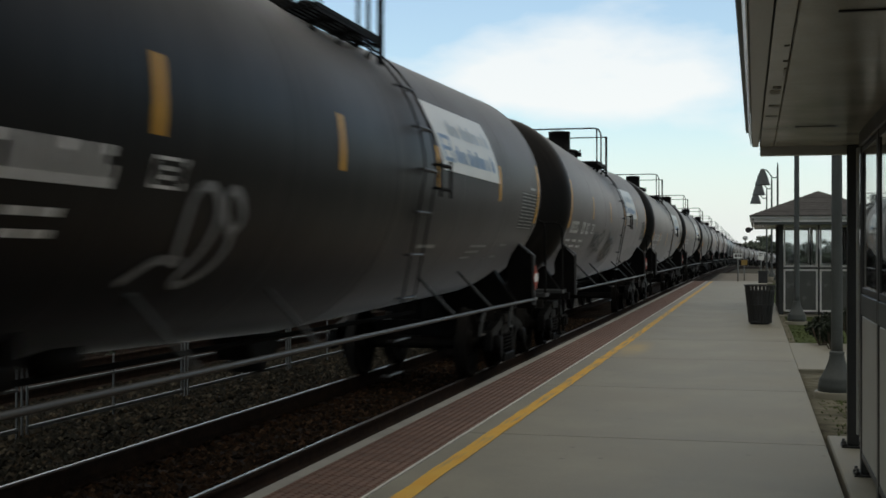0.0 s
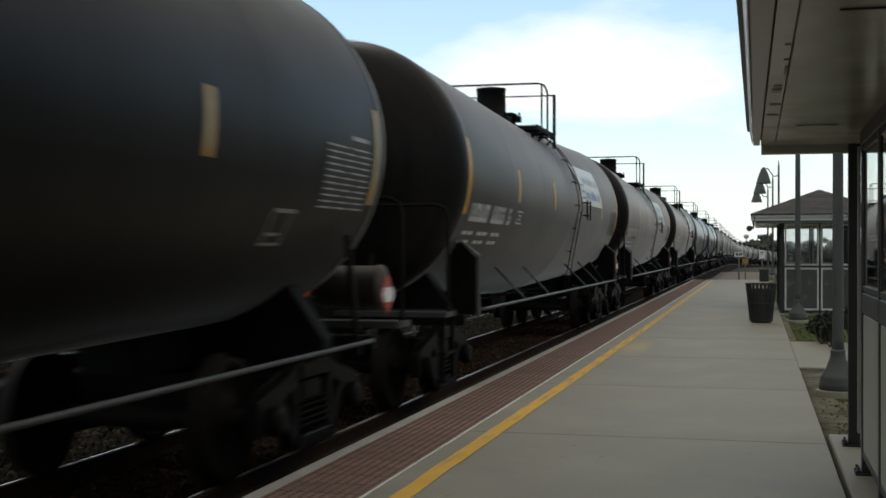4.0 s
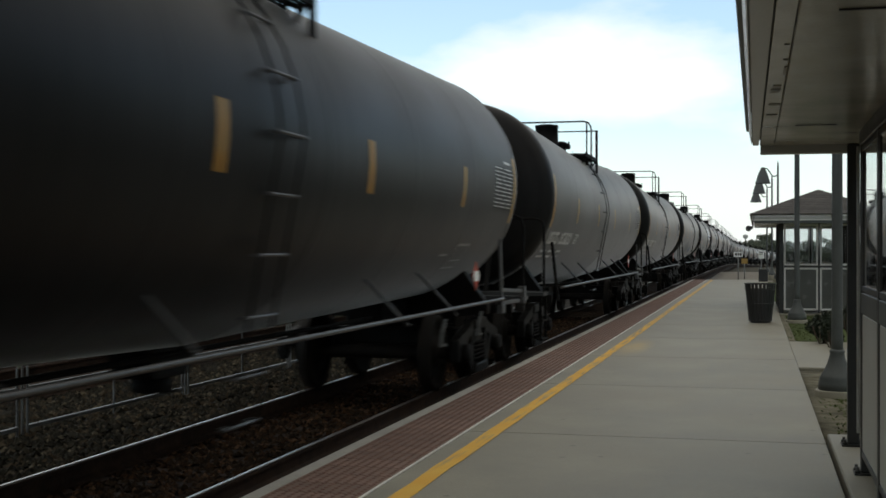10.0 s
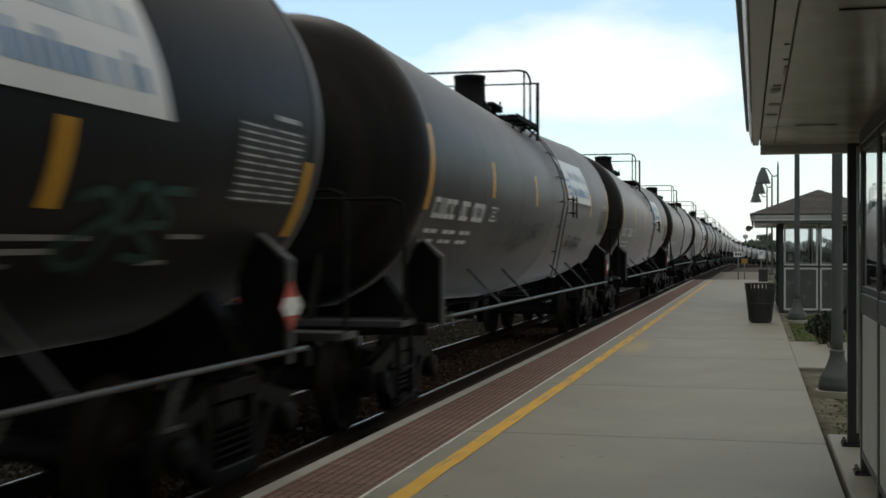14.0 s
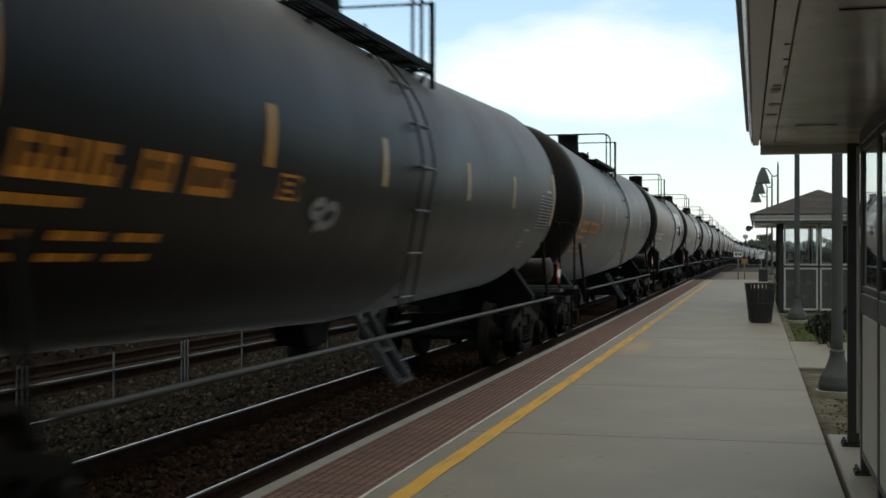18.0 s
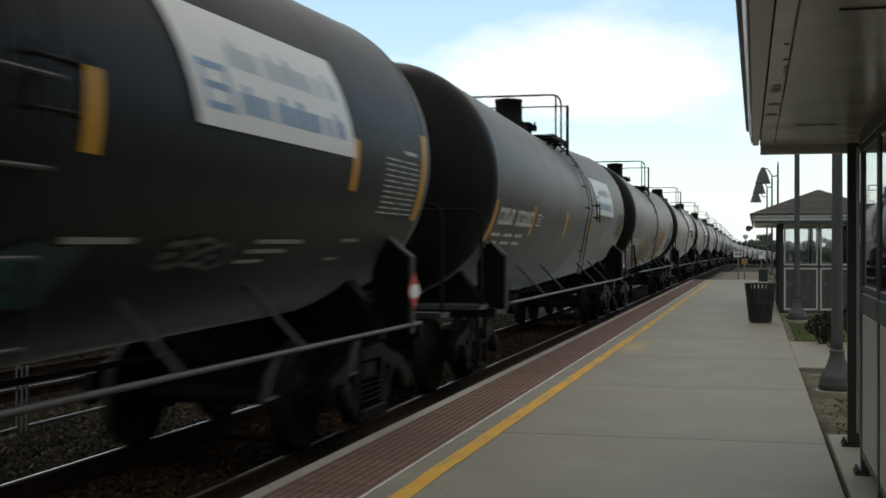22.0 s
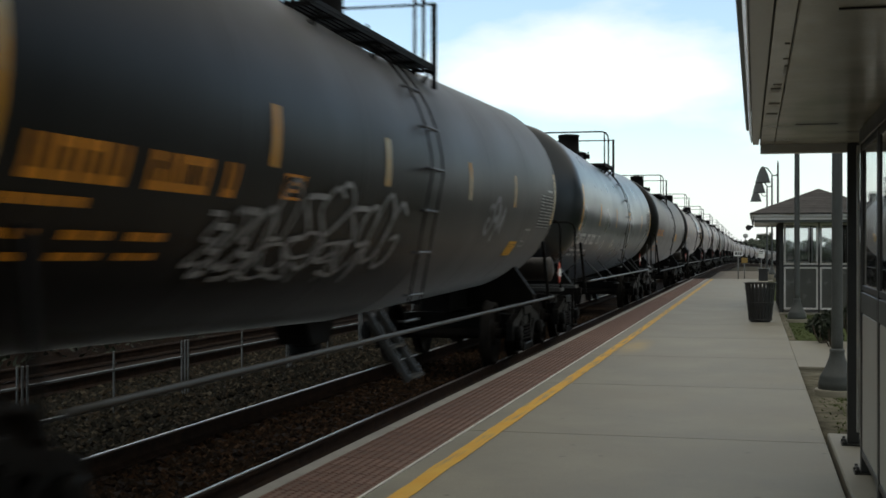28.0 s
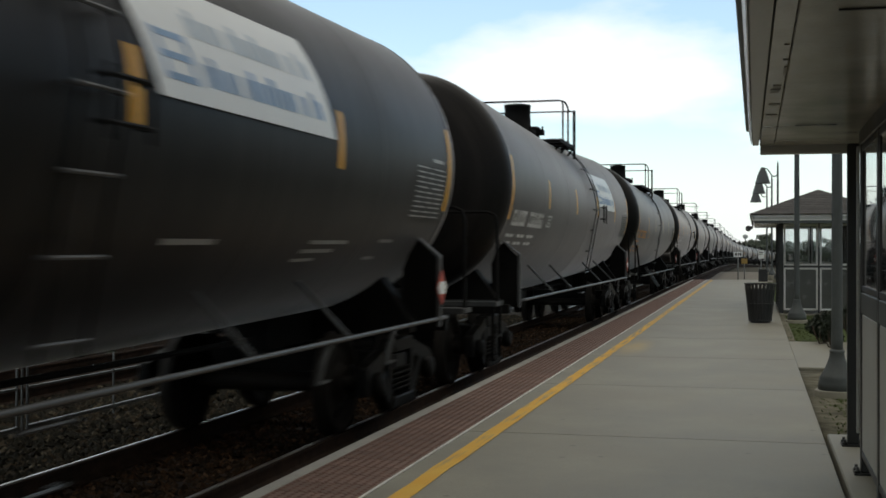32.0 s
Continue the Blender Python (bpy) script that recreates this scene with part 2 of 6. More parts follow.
for m in (M_STONE, M_STONE_BROWN):
    # every stone has a shade of its own
    n, l = m.node_tree.nodes, m.node_tree.links
    geo, shade, mul = n.new("ShaderNodeNewGeometry"), n.new("ShaderNodeValToRGB"), n.new("ShaderNodeMix")
    mul.data_type, mul.blend_type = "RGBA", "MULTIPLY"
    mul.inputs["Factor"].default_value = 1.0
    e = shade.color_ramp.elements
    e[0].color, e[1].color = (0.25, 0.24, 0.2, 1), (2.6, 2.4, 2.0, 1)
    e.new(0.6).color = (0.8, 0.8, 0.7, 1)
    e.new(0.85).color = (1.1, 0.85, 0.6, 1)
    l.new(geo.outputs["Random Per Island"], shade.inputs["Fac"])
    b = n["Principled BSDF"]
    l.new(b.inputs["Base Color"].links[0].from_socket, mul.inputs["A"])
    l.new(shade.outputs["Color"], mul.inputs["B"])
    l.new(mul.outputs["Result"], b.inputs["Base Color"])
M_CONCRETE = material("platform_concrete", (0.242, 0.23, 0.18), 0.6, vary=0.22, scale=1.1, fine=130, bump=0.2, per_object=0.05, distance=0.005, gloss=0.6)
# broad brownish stains and small dark specks on the slabs
n, l = M_CONCRETE.node_tree.nodes, M_CONCRETE.node_tree.links
c_st, c_vo = n.new("ShaderNodeTexNoise"), n.new("ShaderNodeTexVoronoi")
c_geo = n.new("ShaderNodeNewGeometry")
c_st.inputs["Scale"].default_value, c_st.inputs["Detail"].default_value = 0.55, 7
c_vo.voronoi_dimensions = "2D"
c_vo.inputs["Scale"].default_value = 0.9
c_r1, c_r2 = n.new("ShaderNodeMapRange"), n.new("ShaderNodeMapRange")
c_r1.inputs["From Min"].default_value, c_r1.inputs["From Max"].default_value, c_r1.inputs["To Max"].default_value = 0.46, 0.68, 0.55
c_r2.inputs["From Min"].default_value, c_r2.inputs["From Max"].default_value = 0.012, 0.024
c_r2.inputs["To Min"].default_value, c_r2.inputs["To Max"].default_value = 0.5, 0.0
c_m1, c_m2 = n.new("ShaderNodeMix"), n.new("ShaderNodeMix")
c_m1.data_type = c_m2.data_type = "RGBA"
c_m1.inputs["B"].default_value, c_m2.inputs["B"].default_value = (0.22, 0.2, 0.152, 1), (0.08, 0.075, 0.065, 1)
b = n["Principled BSDF"]
l.new(c_geo.outputs["Position"], c_st.inputs["Vector"])
l.new(c_geo.outputs["Position"], c_vo.inputs["Vector"])
l.new(c_st.outputs["Fac"], c_r1.inputs["Value"])
l.new(c_vo.outputs["Distance"], c_r2.inputs["Value"])
l.new(b.inputs["Base Color"].links[0].from_socket, c_m1.inputs["A"])
l.new(c_r1.outputs["Result"], c_m1.inputs["Factor"])
l.new(c_m1.outputs["Result"], c_m2.inputs["A"])
l.new(c_r2.outputs["Result"], c_m2.inputs["Factor"])
# a soft stain where yellow paint was spilt and scrubbed off beside the stripe
c_map, c_len, c_rim, c_grain, c_amount, c_m3 = (n.new("ShaderNodeMapping"), n.new("ShaderNodeVectorMath"), n.new("ShaderNodeMapRange"),
                                                n.new("ShaderNodeTexNoise"), n.new("ShaderNodeMath"), n.new("ShaderNodeMix"))
c_map.inputs["Scale"].default_value = (1 / 0.33, 1 / 1.9, 0.0)
c_map.inputs["Location"].default_value = (1.74 / 0.33, -18.6 / 1.9, 0.0)
c_len.operation, c_amount.operation, c_m3.data_type = "LENGTH", "MULTIPLY", "RGBA"
c_rim.interpolation_type = "SMOOTHSTEP"
c_rim.inputs["From Min"].default_value, c_rim.inputs["From Max"].default_value = 0.15, 1.0
c_rim.inputs["To Min"].default_value, c_rim.inputs["To Max"].default_value = 1.0, 0.0
c_grain.inputs["Scale"].default_value, c_grain.inputs["Detail"].default_value = 5.0, 6
c_m3.inputs["B"].default_value = (0.5, 0.34, 0.09, 1)
l.new(c_geo.outputs["Position"], c_map.inputs["Vector"])
l.new(c_map.outputs["Vector"], c_len.inputs[0])
l.new(c_len.outputs["Value"], c_rim.inputs["Value"])
l.new(c_geo.outputs["Position"], c_grain.inputs["Vector"])
l.new(c_rim.outputs["Result"], c_amount.inputs[0])
l.new(c_grain.outputs["Fac"], c_amount.inputs[1])
l.new(c_m2.outputs["Result"], c_m3.inputs["A"])
l.new(c_amount.outputs["Value"], c_m3.inputs["Factor"])
l.new(c_m3.outputs["Result"], b.inputs["Base Color"])
M_NOSING = material("concrete_nosing", (0.42, 0.4, 0.36), 0.85, vary=0.16, scale=3, fine=90, bump=0.2, distance=0.004)
M_SIDE = material("platform_side", (0.1, 0.085, 0.07), 0.9, vary=0.35, scale=3, fine=40, bump=0.4, gloss=0.1)
M_TACTILE = material("red_tactile_paver", (0.21, 0.13, 0.098), 0.75, vary=0.25, scale=7, fine=60, bump=0.2, per_object=0.16, distance=0.004)
M_LINE_YELLOW = material("yellow_line_paint", (0.8, 0.42, 0.022), 0.7, vary=0.06, scale=3, spread=0.3, second=(0.78, 0.47, 0.06), fine=90, bump=0.2, distance=0.003)
# traffic has worn streaks of the stripe through to the concrete, the more the further down the platform
n, l = M_LINE_YELLOW.node_tree.nodes, M_LINE_YELLOW.node_tree.links
y_geo, y_map, y_noise = n.new("ShaderNodeNewGeometry"), n.new("ShaderNodeMapping"), n.new("ShaderNodeTexNoise")
y_map.inputs["Scale"].default_value = (22.0, 1.3, 1.0)
y_noise.inputs["Scale"].default_value, y_noise.inputs["Detail"].default_value = 1.0, 6
y_axes, y_far, y_sum, y_ramp, y_mix = (n.new("ShaderNodeSeparateXYZ"), n.new("ShaderNodeMapRange"), n.new("ShaderNodeMath"),
                                       n.new("ShaderNodeMapRange"), n.new("ShaderNodeMix"))
y_far.inputs["From Min"].default_value, y_far.inputs["From Max"].default_value, y_far.inputs["To Max"].default_value = 7.0, 22.0, 0.12
y_ramp.inputs["From Min"].default_value, y_ramp.inputs["From Max"].default_value, y_ramp.inputs["To Max"].default_value = 0.55, 0.74, 0.75
y_mix.data_type = "RGBA"
y_mix.inputs["B"].default_value = (0.27, 0.25, 0.19, 1)
b = n["Principled BSDF"]
l.new(y_geo.outputs["Position"], y_map.inputs["Vector"])
l.new(y_map.outputs["Vector"], y_noise.inputs["Vector"])
l.new(y_geo.outputs["Position"], y_axes.inputs["Vector"])
l.new(y_axes.outputs["Y"], y_far.inputs["Value"])
l.new(y_noise.outputs["Fac"], y_sum.inputs[0])
l.new(y_far.outputs["Result"], y_sum.inputs[1])
l.new(y_sum.outputs["Value"], y_ramp.inputs["Value"])
l.new(b.inputs["Base Color"].links[0].from_socket, y_mix.inputs["A"])
l.new(y_ramp.outputs["Result"], y_mix.inputs["Factor"])
l.new(y_mix.outputs["Result"], b.inputs["Base Color"])
M_DOME = material("tactile_dome", (0.185, 0.105, 0.083), 0.8, vary=0.3, scale=6, bump=0.1)
M_LINE_WHITE = material("pale_joint", (0.76, 0.75, 0.71), 0.75, vary=0.15, scale=6, bump=0.1)
M_GALV = material("galvanised", (0.2, 0.205, 0.205), 0.45, metal=0.6, vary=0.15, scale=8, bump=0.05)
M_POST = material("dark_post_paint", (0.028, 0.03, 0.03), 0.45, vary=0.2, scale=5, bump=0.05)
M_POLE = material("grey_pole_paint", (0.085, 0.095, 0.095), 0.5, vary=0.18, scale=4, bump=0.08)
M_SOFFIT = material("soffit_panel", (0.44, 0.42, 0.36), 0.2, vary=0.12, scale=2.5, bump=0.04, per_object=0.04)
M_TRIM_MARK = material("darker_trim", (0.34, 0.325, 0.285), 0.5, vary=0.4, scale=14, second=(0.34, 0.325, 0.28), bump=0.1)
M_FASCIA = material("fascia_metal", (0.5, 0.49, 0.46), 0.35, metal=0.2, vary=0.08, scale=3, bump=0.03)
M_WHITE = material("white_trim", (0.72, 0.72, 0.7), 0.5, vary=0.07, scale=4, bump=0.03)
M_PANEL = material("pale_panel", (0.46, 0.47, 0.45), 0.5, vary=0.1, scale=3, bump=0.04)
M_DARKWALL = material("dark_panel", (0.06, 0.062, 0.062), 0.55, vary=0.2, scale=3, bump=0.05)
M_SHINGLE = material("grey_shingle", (0.075, 0.07, 0.068), 0.9, vary=0.3, scale=5, fine=50, bump=0.5, per_object=0.15)
M_BIN = material("bin_black", (0.025, 0.026, 0.028), 0.5, vary=0.25, scale=6, bump=0.08)
M_GRASS = material("grass", (0.075, 0.112, 0.032), 0.9, vary=0.35, scale=3, second=(0.105, 0.13, 0.05), bump=0.6, gloss=0.1)
M_SOIL = material("sandy_soil", (0.13, 0.122, 0.085), 0.95, vary=0.35, scale=4.5, fine=60, spread=0.4, second=(0.26, 0.245, 0.185), bump=0.35, gloss=0.1)
M_GROUND = material("far_ground", (0.05, 0.05, 0.036), 0.95, vary=0.35, scale=0.15, fine=3, second=(0.11, 0.1, 0.075), bump=0.3, gloss=0.1)
M_LEAF = material("leaf", (0.05, 0.085, 0.03), 0.7, vary=0.4, scale=1.2, fine=8, second=(0.085, 0.115, 0.045), bump=0)
# distant leaves: the pale air haze is mixed into their base colour
M_LEAF_HAZED = material("leaf_hazed", (0.13, 0.155, 0.11), 0.8, vary=0.3, scale=1.2, fine=8, second=(0.19, 0.21, 0.155), bump=0)
M_BARK = material("bark", (0.1, 0.08, 0.06), 0.9, vary=0.3, scale=6, bump=0.5)
M_SHRUB = material("shrub_leaf", (0.02, 0.032, 0.018), 0.7, vary=0.4, scale=8, second=(0.035, 0.052, 0.026), bump=0)
M_AMBER = material("amber_plate", (0.4, 0.26, 0.07), 0.5, vary=0.1, bump=0)
M_INK = material("sign_ink", (0.03, 0.03, 0.035), 0.6, vary=0.1, bump=0)
M_GREYPANE = material("grey_infill", (0.1, 0.105, 0.1), 0.25, vary=0.15, scale=3, bump=0.02)
M_BRACE = material("pale_metal", (0.06, 0.064, 0.066), 0.5, metal=0.2, vary=0.2, scale=6, bump=0.05)

M_GLASS = bpy.data.materials.new("window_glass")
M_GLASS.use_nodes = True
gb = M_GLASS.node_tree.nodes["Principled BSDF"]
gb.inputs["Base Color"].default_value = (0.82, 0.86, 0.86, 1)
gb.inputs["Roughness"].default_value, gb.inputs["Transmission Weight"].default_value = 0.02, 1.0
gb.inputs["IOR"].default_value = 1.45


# ---------------------------------------------------------------- mesh helpers
def add_box(bm, x0, x1, y0, y1, z0, z1):
    v = [bm.verts.new((x, y, z)) for z in (z0, z1) for x, y in ((x0, y0), (x1, y0), (x1, y1), (x0, y1))]
    for q in ((3, 2, 1, 0), (4, 5, 6, 7), (0, 1, 5, 4), (1, 2, 6, 5), (2, 3, 7, 6), (3, 0, 4, 7)):
        bm.faces.new([v[i] for i in q])


def add_ring_tube(bm, pts, r, seg=8, caps=True):
    """A round bar along a polyline; r is one radius, or one for each point."""
    pts = [Vector(p) for p in pts]
    rad = [r] * len(pts) if isinstance(r, (int, float)) else list(r)
    rings, up = [], None
    for i, p in enumerate(pts):
        d = (pts[min(i + 1, len(pts) - 1)] - pts[max(i - 1, 0)]).normalized()
        if up is None:
            up = Vector((0, 0, 1)) if abs(d.z) < 0.9 else Vector((1, 0, 0))
        side = d.cross(up).normalized()
        up2 = side.cross(d).normalized()
        up = up2
        rings.append([bm.verts.new(p + rad[i] * (math.cos(a) * side + math.sin(a) * up2))
                      for a in (2 * math.pi * k / seg for k in range(seg))])
    for a, b in zip(rings, rings[1:]):
        for k in range(seg):
            f = bm.faces.new((a[k], a[(k + 1) % seg], b[(k + 1) % seg], b[k]))
            f.smooth = seg > 6
    if caps:
        bm.faces.new(rings[0][::-1])
        bm.faces.new(rings[-1])


def add_lathe(bm, profile, axis="z", centre=(0, 0, 0), seg=24, closed=True):
    """A body of revolution. profile: (radius, place along the axis) from one end to the other."""
    rings = []
    for r, h in profile:
        ring = []
        for k in range(seg):
            a = 2 * math.pi * k / seg
            u, w = r * math.cos(a), r * math.sin(a)
            p = {"z": (u, w, h), "y": (u, h, w), "x": (h, u, w)}[axis]
            ring.append(bm.verts.new((p[0] + centre[0], p[1] + centre[1], p[2] + centre[2])))
        rings.append(ring)
    for a, b in zip(rings, rings[1:]):
        for k in range(seg):
            f = bm.faces.new((a[k], a[(k + 1) % seg], b[(k + 1) % seg], b[k]))
            f.smooth = True
    if closed:
        bm.faces.new(rings[0][::-1])
        bm.faces.new(rings[-1])


def add_prism(bm, outline, axis, lo, hi):
    """An outline in the two other axes, drawn out along one axis."""
    def put(p, h):
        return {"x": (h, p[0], p[1]), "y": (p[0], h, p[1]), "z": (p[0], p[1], h)}[axis]
    a = [bm.verts.new(put(p, lo)) for p in outline]
    b = [bm.verts.new(put(p, hi)) for p in outline]
    n = len(outline)
    for k in range(n):
        bm.faces.new((a[k], a[(k + 1) % n], b[(k + 1) % n], b[k]))
    bm.faces.new(a[::-1])
    bm.faces.new(b)


def finish(bm, bevel=0.0):
    if bevel:
        bmesh.ops.bevel(bm, geom=list(bm.edges), offset=bevel, segments=1, affect="EDGES", clamp_overlap=True)
    bmesh.ops.recalc_face_normals(bm, faces=bm.faces)
    me = bpy.data.meshes.new("mesh")
    bm.to_mesh(me)
    bm.free()
    return me


def place(name, me, mat, parent=None, label="", at=(0, 0, 0)):
    """One mesh object; meshes may be shared between alike pieces."""
    if mat and not me.materials:
        me.materials.append(mat)
    ob = new(name, me)
    ob.location = at
    if parent:
        ob.parent = parent
    if label:
        ob["label"] = label
    return ob


def part(name, bm, mat, parent, label="", bevel=0.0, at=(0, 0, 0)):
    return place(name, finish(bm, bevel), mat, parent, label, at)


def box_mesh(x0, x1, y0, y1, z0, z1, bevel=0.0):
    bm = bmesh.new()
    add_box(bm, x0, x1, y0, y1, z0, z1)
    return finish(bm, bevel)


def thing(name, label, category, group="", kind="", at=(0, 0, 0), rz=0):
    ob = new(name)
    ob.empty_display_size = 0.2
    ob.matrix_basis = pose(*at, 0, 0, rz)
    return tagged(ob, label, category, group, kind)


# ---------------------------------------------------------------- the ground and the track
TRACK_X = -4.516        # centre line of the near track
FAR_TRACK_X = -9.45
PLAT_Z = 0.25
PLAT_EDGE, PLAT_RIGHT = -2.92, 0.51
CURVE_FROM, CURVE_R = 200.0, 1500.0


def drop(s):
    """How far the line has fallen s metres along it: level at the station, then over a gentle brow."""
    brow = max(0.0, min(s, 345.0) - 100.0)
    return 0.0025 * max(0.0, s - 60.0) + 3.34e-5 * brow * brow + 0.0139 * max(0.0, min(s, 460.0) - 345.0)


def track_at(s):
    """Place and heading (radians, to the right) of the near track s metres along it."""
    if s <= CURVE_FROM:
        return TRACK_X, s, -drop(s), 0.0
    a = (s - CURVE_FROM) / CURVE_R
    return TRACK_X + CURVE_R * (1 - math.cos(a)), CURVE_FROM + CURVE_R * math.sin(a), -drop(s), a


def sweep(name, outline, mat, parent, label="", lo=-30.0, hi=620.0, shift=0.0):
    """A profile (x from the track's centre, z) drawn along the track."""
    stops = [lo, 0, 20, 60] + [60 + 10 * k for k in range(1, 1 + int((hi - 60) / 10))]
    bm = bmesh.new()
    rings = []
    for s in stops:
        x, y, z, a = track_at(s)
        rings.append([bm.verts.new((x + (px + shift) * math.cos(a), y - (px + shift) * math.sin(a), z + pz)) for px, pz in outline])
    n = len(outline)
    for r0, r1 in zip(rings, rings[1:]):
        for k in range(n):
            bm.faces.new((r0[k], r0[(k + 1) % n], r1[(k + 1) % n], r1[k]))
    bm.faces.new(rings[0])
    bm.faces.new(rings[-1][::-1])
    return part(name, bm, mat, parent, label)


# one sheet of ground to the horizon; it dips with the line far down the track
bm = bmesh.new()
xs = [-3000, -900, -300, -100, -40, -14, -8, 0, 1, 8, 30, 100, 300, 900, 3000]
ys = [-1500, -300, -60, 0, 60, 100, 130, 160, 190, 220, 250, 280, 310, 345, 400, 460, 620, 900, 1600, 4500]
grid = [[bm.verts.new((x, y, -0.62 - 1.03 * drop(min(y, 620)))) for x in xs] for y in ys]
for i in range(len(ys) - 1):
    for j in range(len(xs) - 1):
        bm.faces.new((grid[i][j], grid[i][j + 1], grid[i + 1][j + 1], grid[i + 1][j]))
ground = place("ground", finish(bm), M_GROUND)
tagged(ground, "dry grassy ground beyond the station, flat to the horizon", "ground", kind="structure")

RAIL = ((-0.075, -0.17), (0.075, -0.17), (0.075, -0.155), (0.012, -0.13), (0.012, -0.045), (0.036, -0.035), (0.036, -0.012),
        (-0.036, -0.012), (-0.036, -0.035), (-0.012, -0.045), (-0.012, -0.13), (-0.075, -0.155))
HEAD = ((-0.016, -0.014), (0.016, -0.014), (0.016, -0.003), (0.012, 0.0), (-0.012, 0.0), (-0.016, -0.003))


def railway(name, shift, label):
    tr = thing(name, label, "railway track", kind="structure")
    sweep("ballast_bed", ((-1.9, -0.6), (-1.45, -0.2), (1.3, -0.2), (1.5, -0.3), (1.5, -0.6)) if shift == 0 else
          ((-2.6, -0.6), (-1.5, -0.2), (1.5, -0.2), (2.6, -0.6)), M_BALLAST_DARK, tr, shift=shift)
    for side in (-0.752, 0.752):
        r = sweep("rail", [(x + side, z) for x, z in RAIL], M_RUST, tr, "rusty steel rail", shift=shift)
        sweep("rail_head", [(x + side, z) for x, z in HEAD], M_STEEL_RAIL if shift == 0 else M_RUST, r, "polished running surface" if shift == 0 else "", shift=shift)
    return tr


near_track = railway("railway_track", 0.0, "near railway track with polished rails on darkened brown ballast")
far_track = railway("railway_track", FAR_TRACK_X - TRACK_X, "second railway track beyond the low fence")

# the strip of grey ballast between the two tracks
bm = bmesh.new()
cols = [-7.95, -7.4, -6.9, -6.4, -5.98]
rows = [[bm.verts.new((x, y, z - drop(y))) for x, z in zip(cols, (-0.3, -0.17, -0.15, -0.19, -0.215))] for y in (-30, 0, 30, 60, 100, 145, 190)]
for r0, r1 in zip(rows, rows[1:]):
    for k in range(len(cols) - 1):
        bm.faces.new((r0[k], r0[k + 1], r1[k + 1], r1[k]))
middle = place("ballast_strip", finish(bm), M_BALLAST)
tagged(middle, "grey crushed stone between the two tracks", "ballast", kind="structure")

# low steel fence between the tracks
FENCE_X = -7.0
fence = thing("track_fence", "low galvanised steel fence between the two tracks", "fence", at=(FENCE_X, 0, -0.16))
m_slim = box_mesh(-0.01, 0.01, -0.012, 0.012, -0.15, 0.7, 0.003)
m_bar = box_mesh(-0.012, 0.012, 0, 3.44, -0.013, 0.013, 0.003)
m_wide = box_mesh(-0.016, 0.016, 0, 3.44, -0.02, 0.02, 0.003)
for k in range(-5, 16):
    y = 10.86 + 3.6 * k
    for dy in (-0.09, 0.0, 0.09):
        place("post", m_slim, M_GALV, fence, at=(0, y + dy, 0))
    place("mid_post", m_slim, M_GALV, fence, at=(0, y + 1.8, 0))
    place("rail", m_bar, M_GALV, fence, at=(0, y + 0.08, 0.49))
    place("rail", m_wide, M_GALV, fence, at=(0, y + 0.08, 0.1))


# ---------------------------------------------------------------- the platform
platform = thing("platform", "long concrete station platform with red tactile edge", "platform", kind="structure")
bm = bmesh.new()
add_box(bm, PLAT_EDGE + 0.02, PLAT_RIGHT - 0.004, -14, 60.3, -0.62, PLAT_Z - 0.12)
part("platform_base", bm, M_SIDE, platform, "dark stained concrete platform wall")
JOINT0, SLAB = 9.66, 3.62
slab_mesh = box_mesh(-2.224, PLAT_RIGHT, 0.006, SLAB - 0.006, PLAT_Z - 0.12, PLAT_Z, 0.006)
edge_mesh = box_mesh(PLAT_EDGE, PLAT_EDGE + 0.108, 0.004, SLAB - 0.004, PLAT_Z - 0.16, PLAT_Z, 0.008)
for k in range(-6, 14):
    y = JOINT0 + SLAB * k
    if y < 57.5:
        place("slab", slab_mesh, M_CONCRETE, platform, at=(0, y, 0))
        place("edge_stone", edge_mesh, M_NOSING, platform, at=(0, y, 0))
strip = box_mesh(-2.243, -2.2255, -13, 60.2, PLAT_Z - 0.1, PLAT_Z + 0.003)
place("pale_joint", strip, M_LINE_WHITE, platform, "pale mortar joint beside the tactile strip")
bm = bmesh.new()
rng = random.Random(5)
y = -13.0
left, right = [], []
while y < 59.8:
    # the stripe wanders a little towards the slabs further down
    drift = 0.045 * min(1.0, max(0.0, (y - 8.0) / 10.0))
    left.append((-2.074 + drift + rng.uniform(-0.007, 0.007), y))
    right.append((-1.952 + drift + rng.uniform(-0.007, 0.007), y))
    y += 0.3
a = [bm.verts.new((x, yy, PLAT_Z + 0.004)) for x, yy in left]
b = [bm.verts.new((x, yy, PLAT_Z + 0.004)) for x, yy in right]
for k in range(len(a) - 1):
    bm.faces.new((a[k], b[k], b[k + 1], a[k + 1]))
part("yellow_line", bm, M_LINE_YELLOW, platform, "worn yellow safety line")
# red tactile pavers with raised domes
bm = bmesh.new()
TW = 0.56
add_box(bm, -TW / 2, TW / 2, 0.007, 0.293, -0.05, 0)
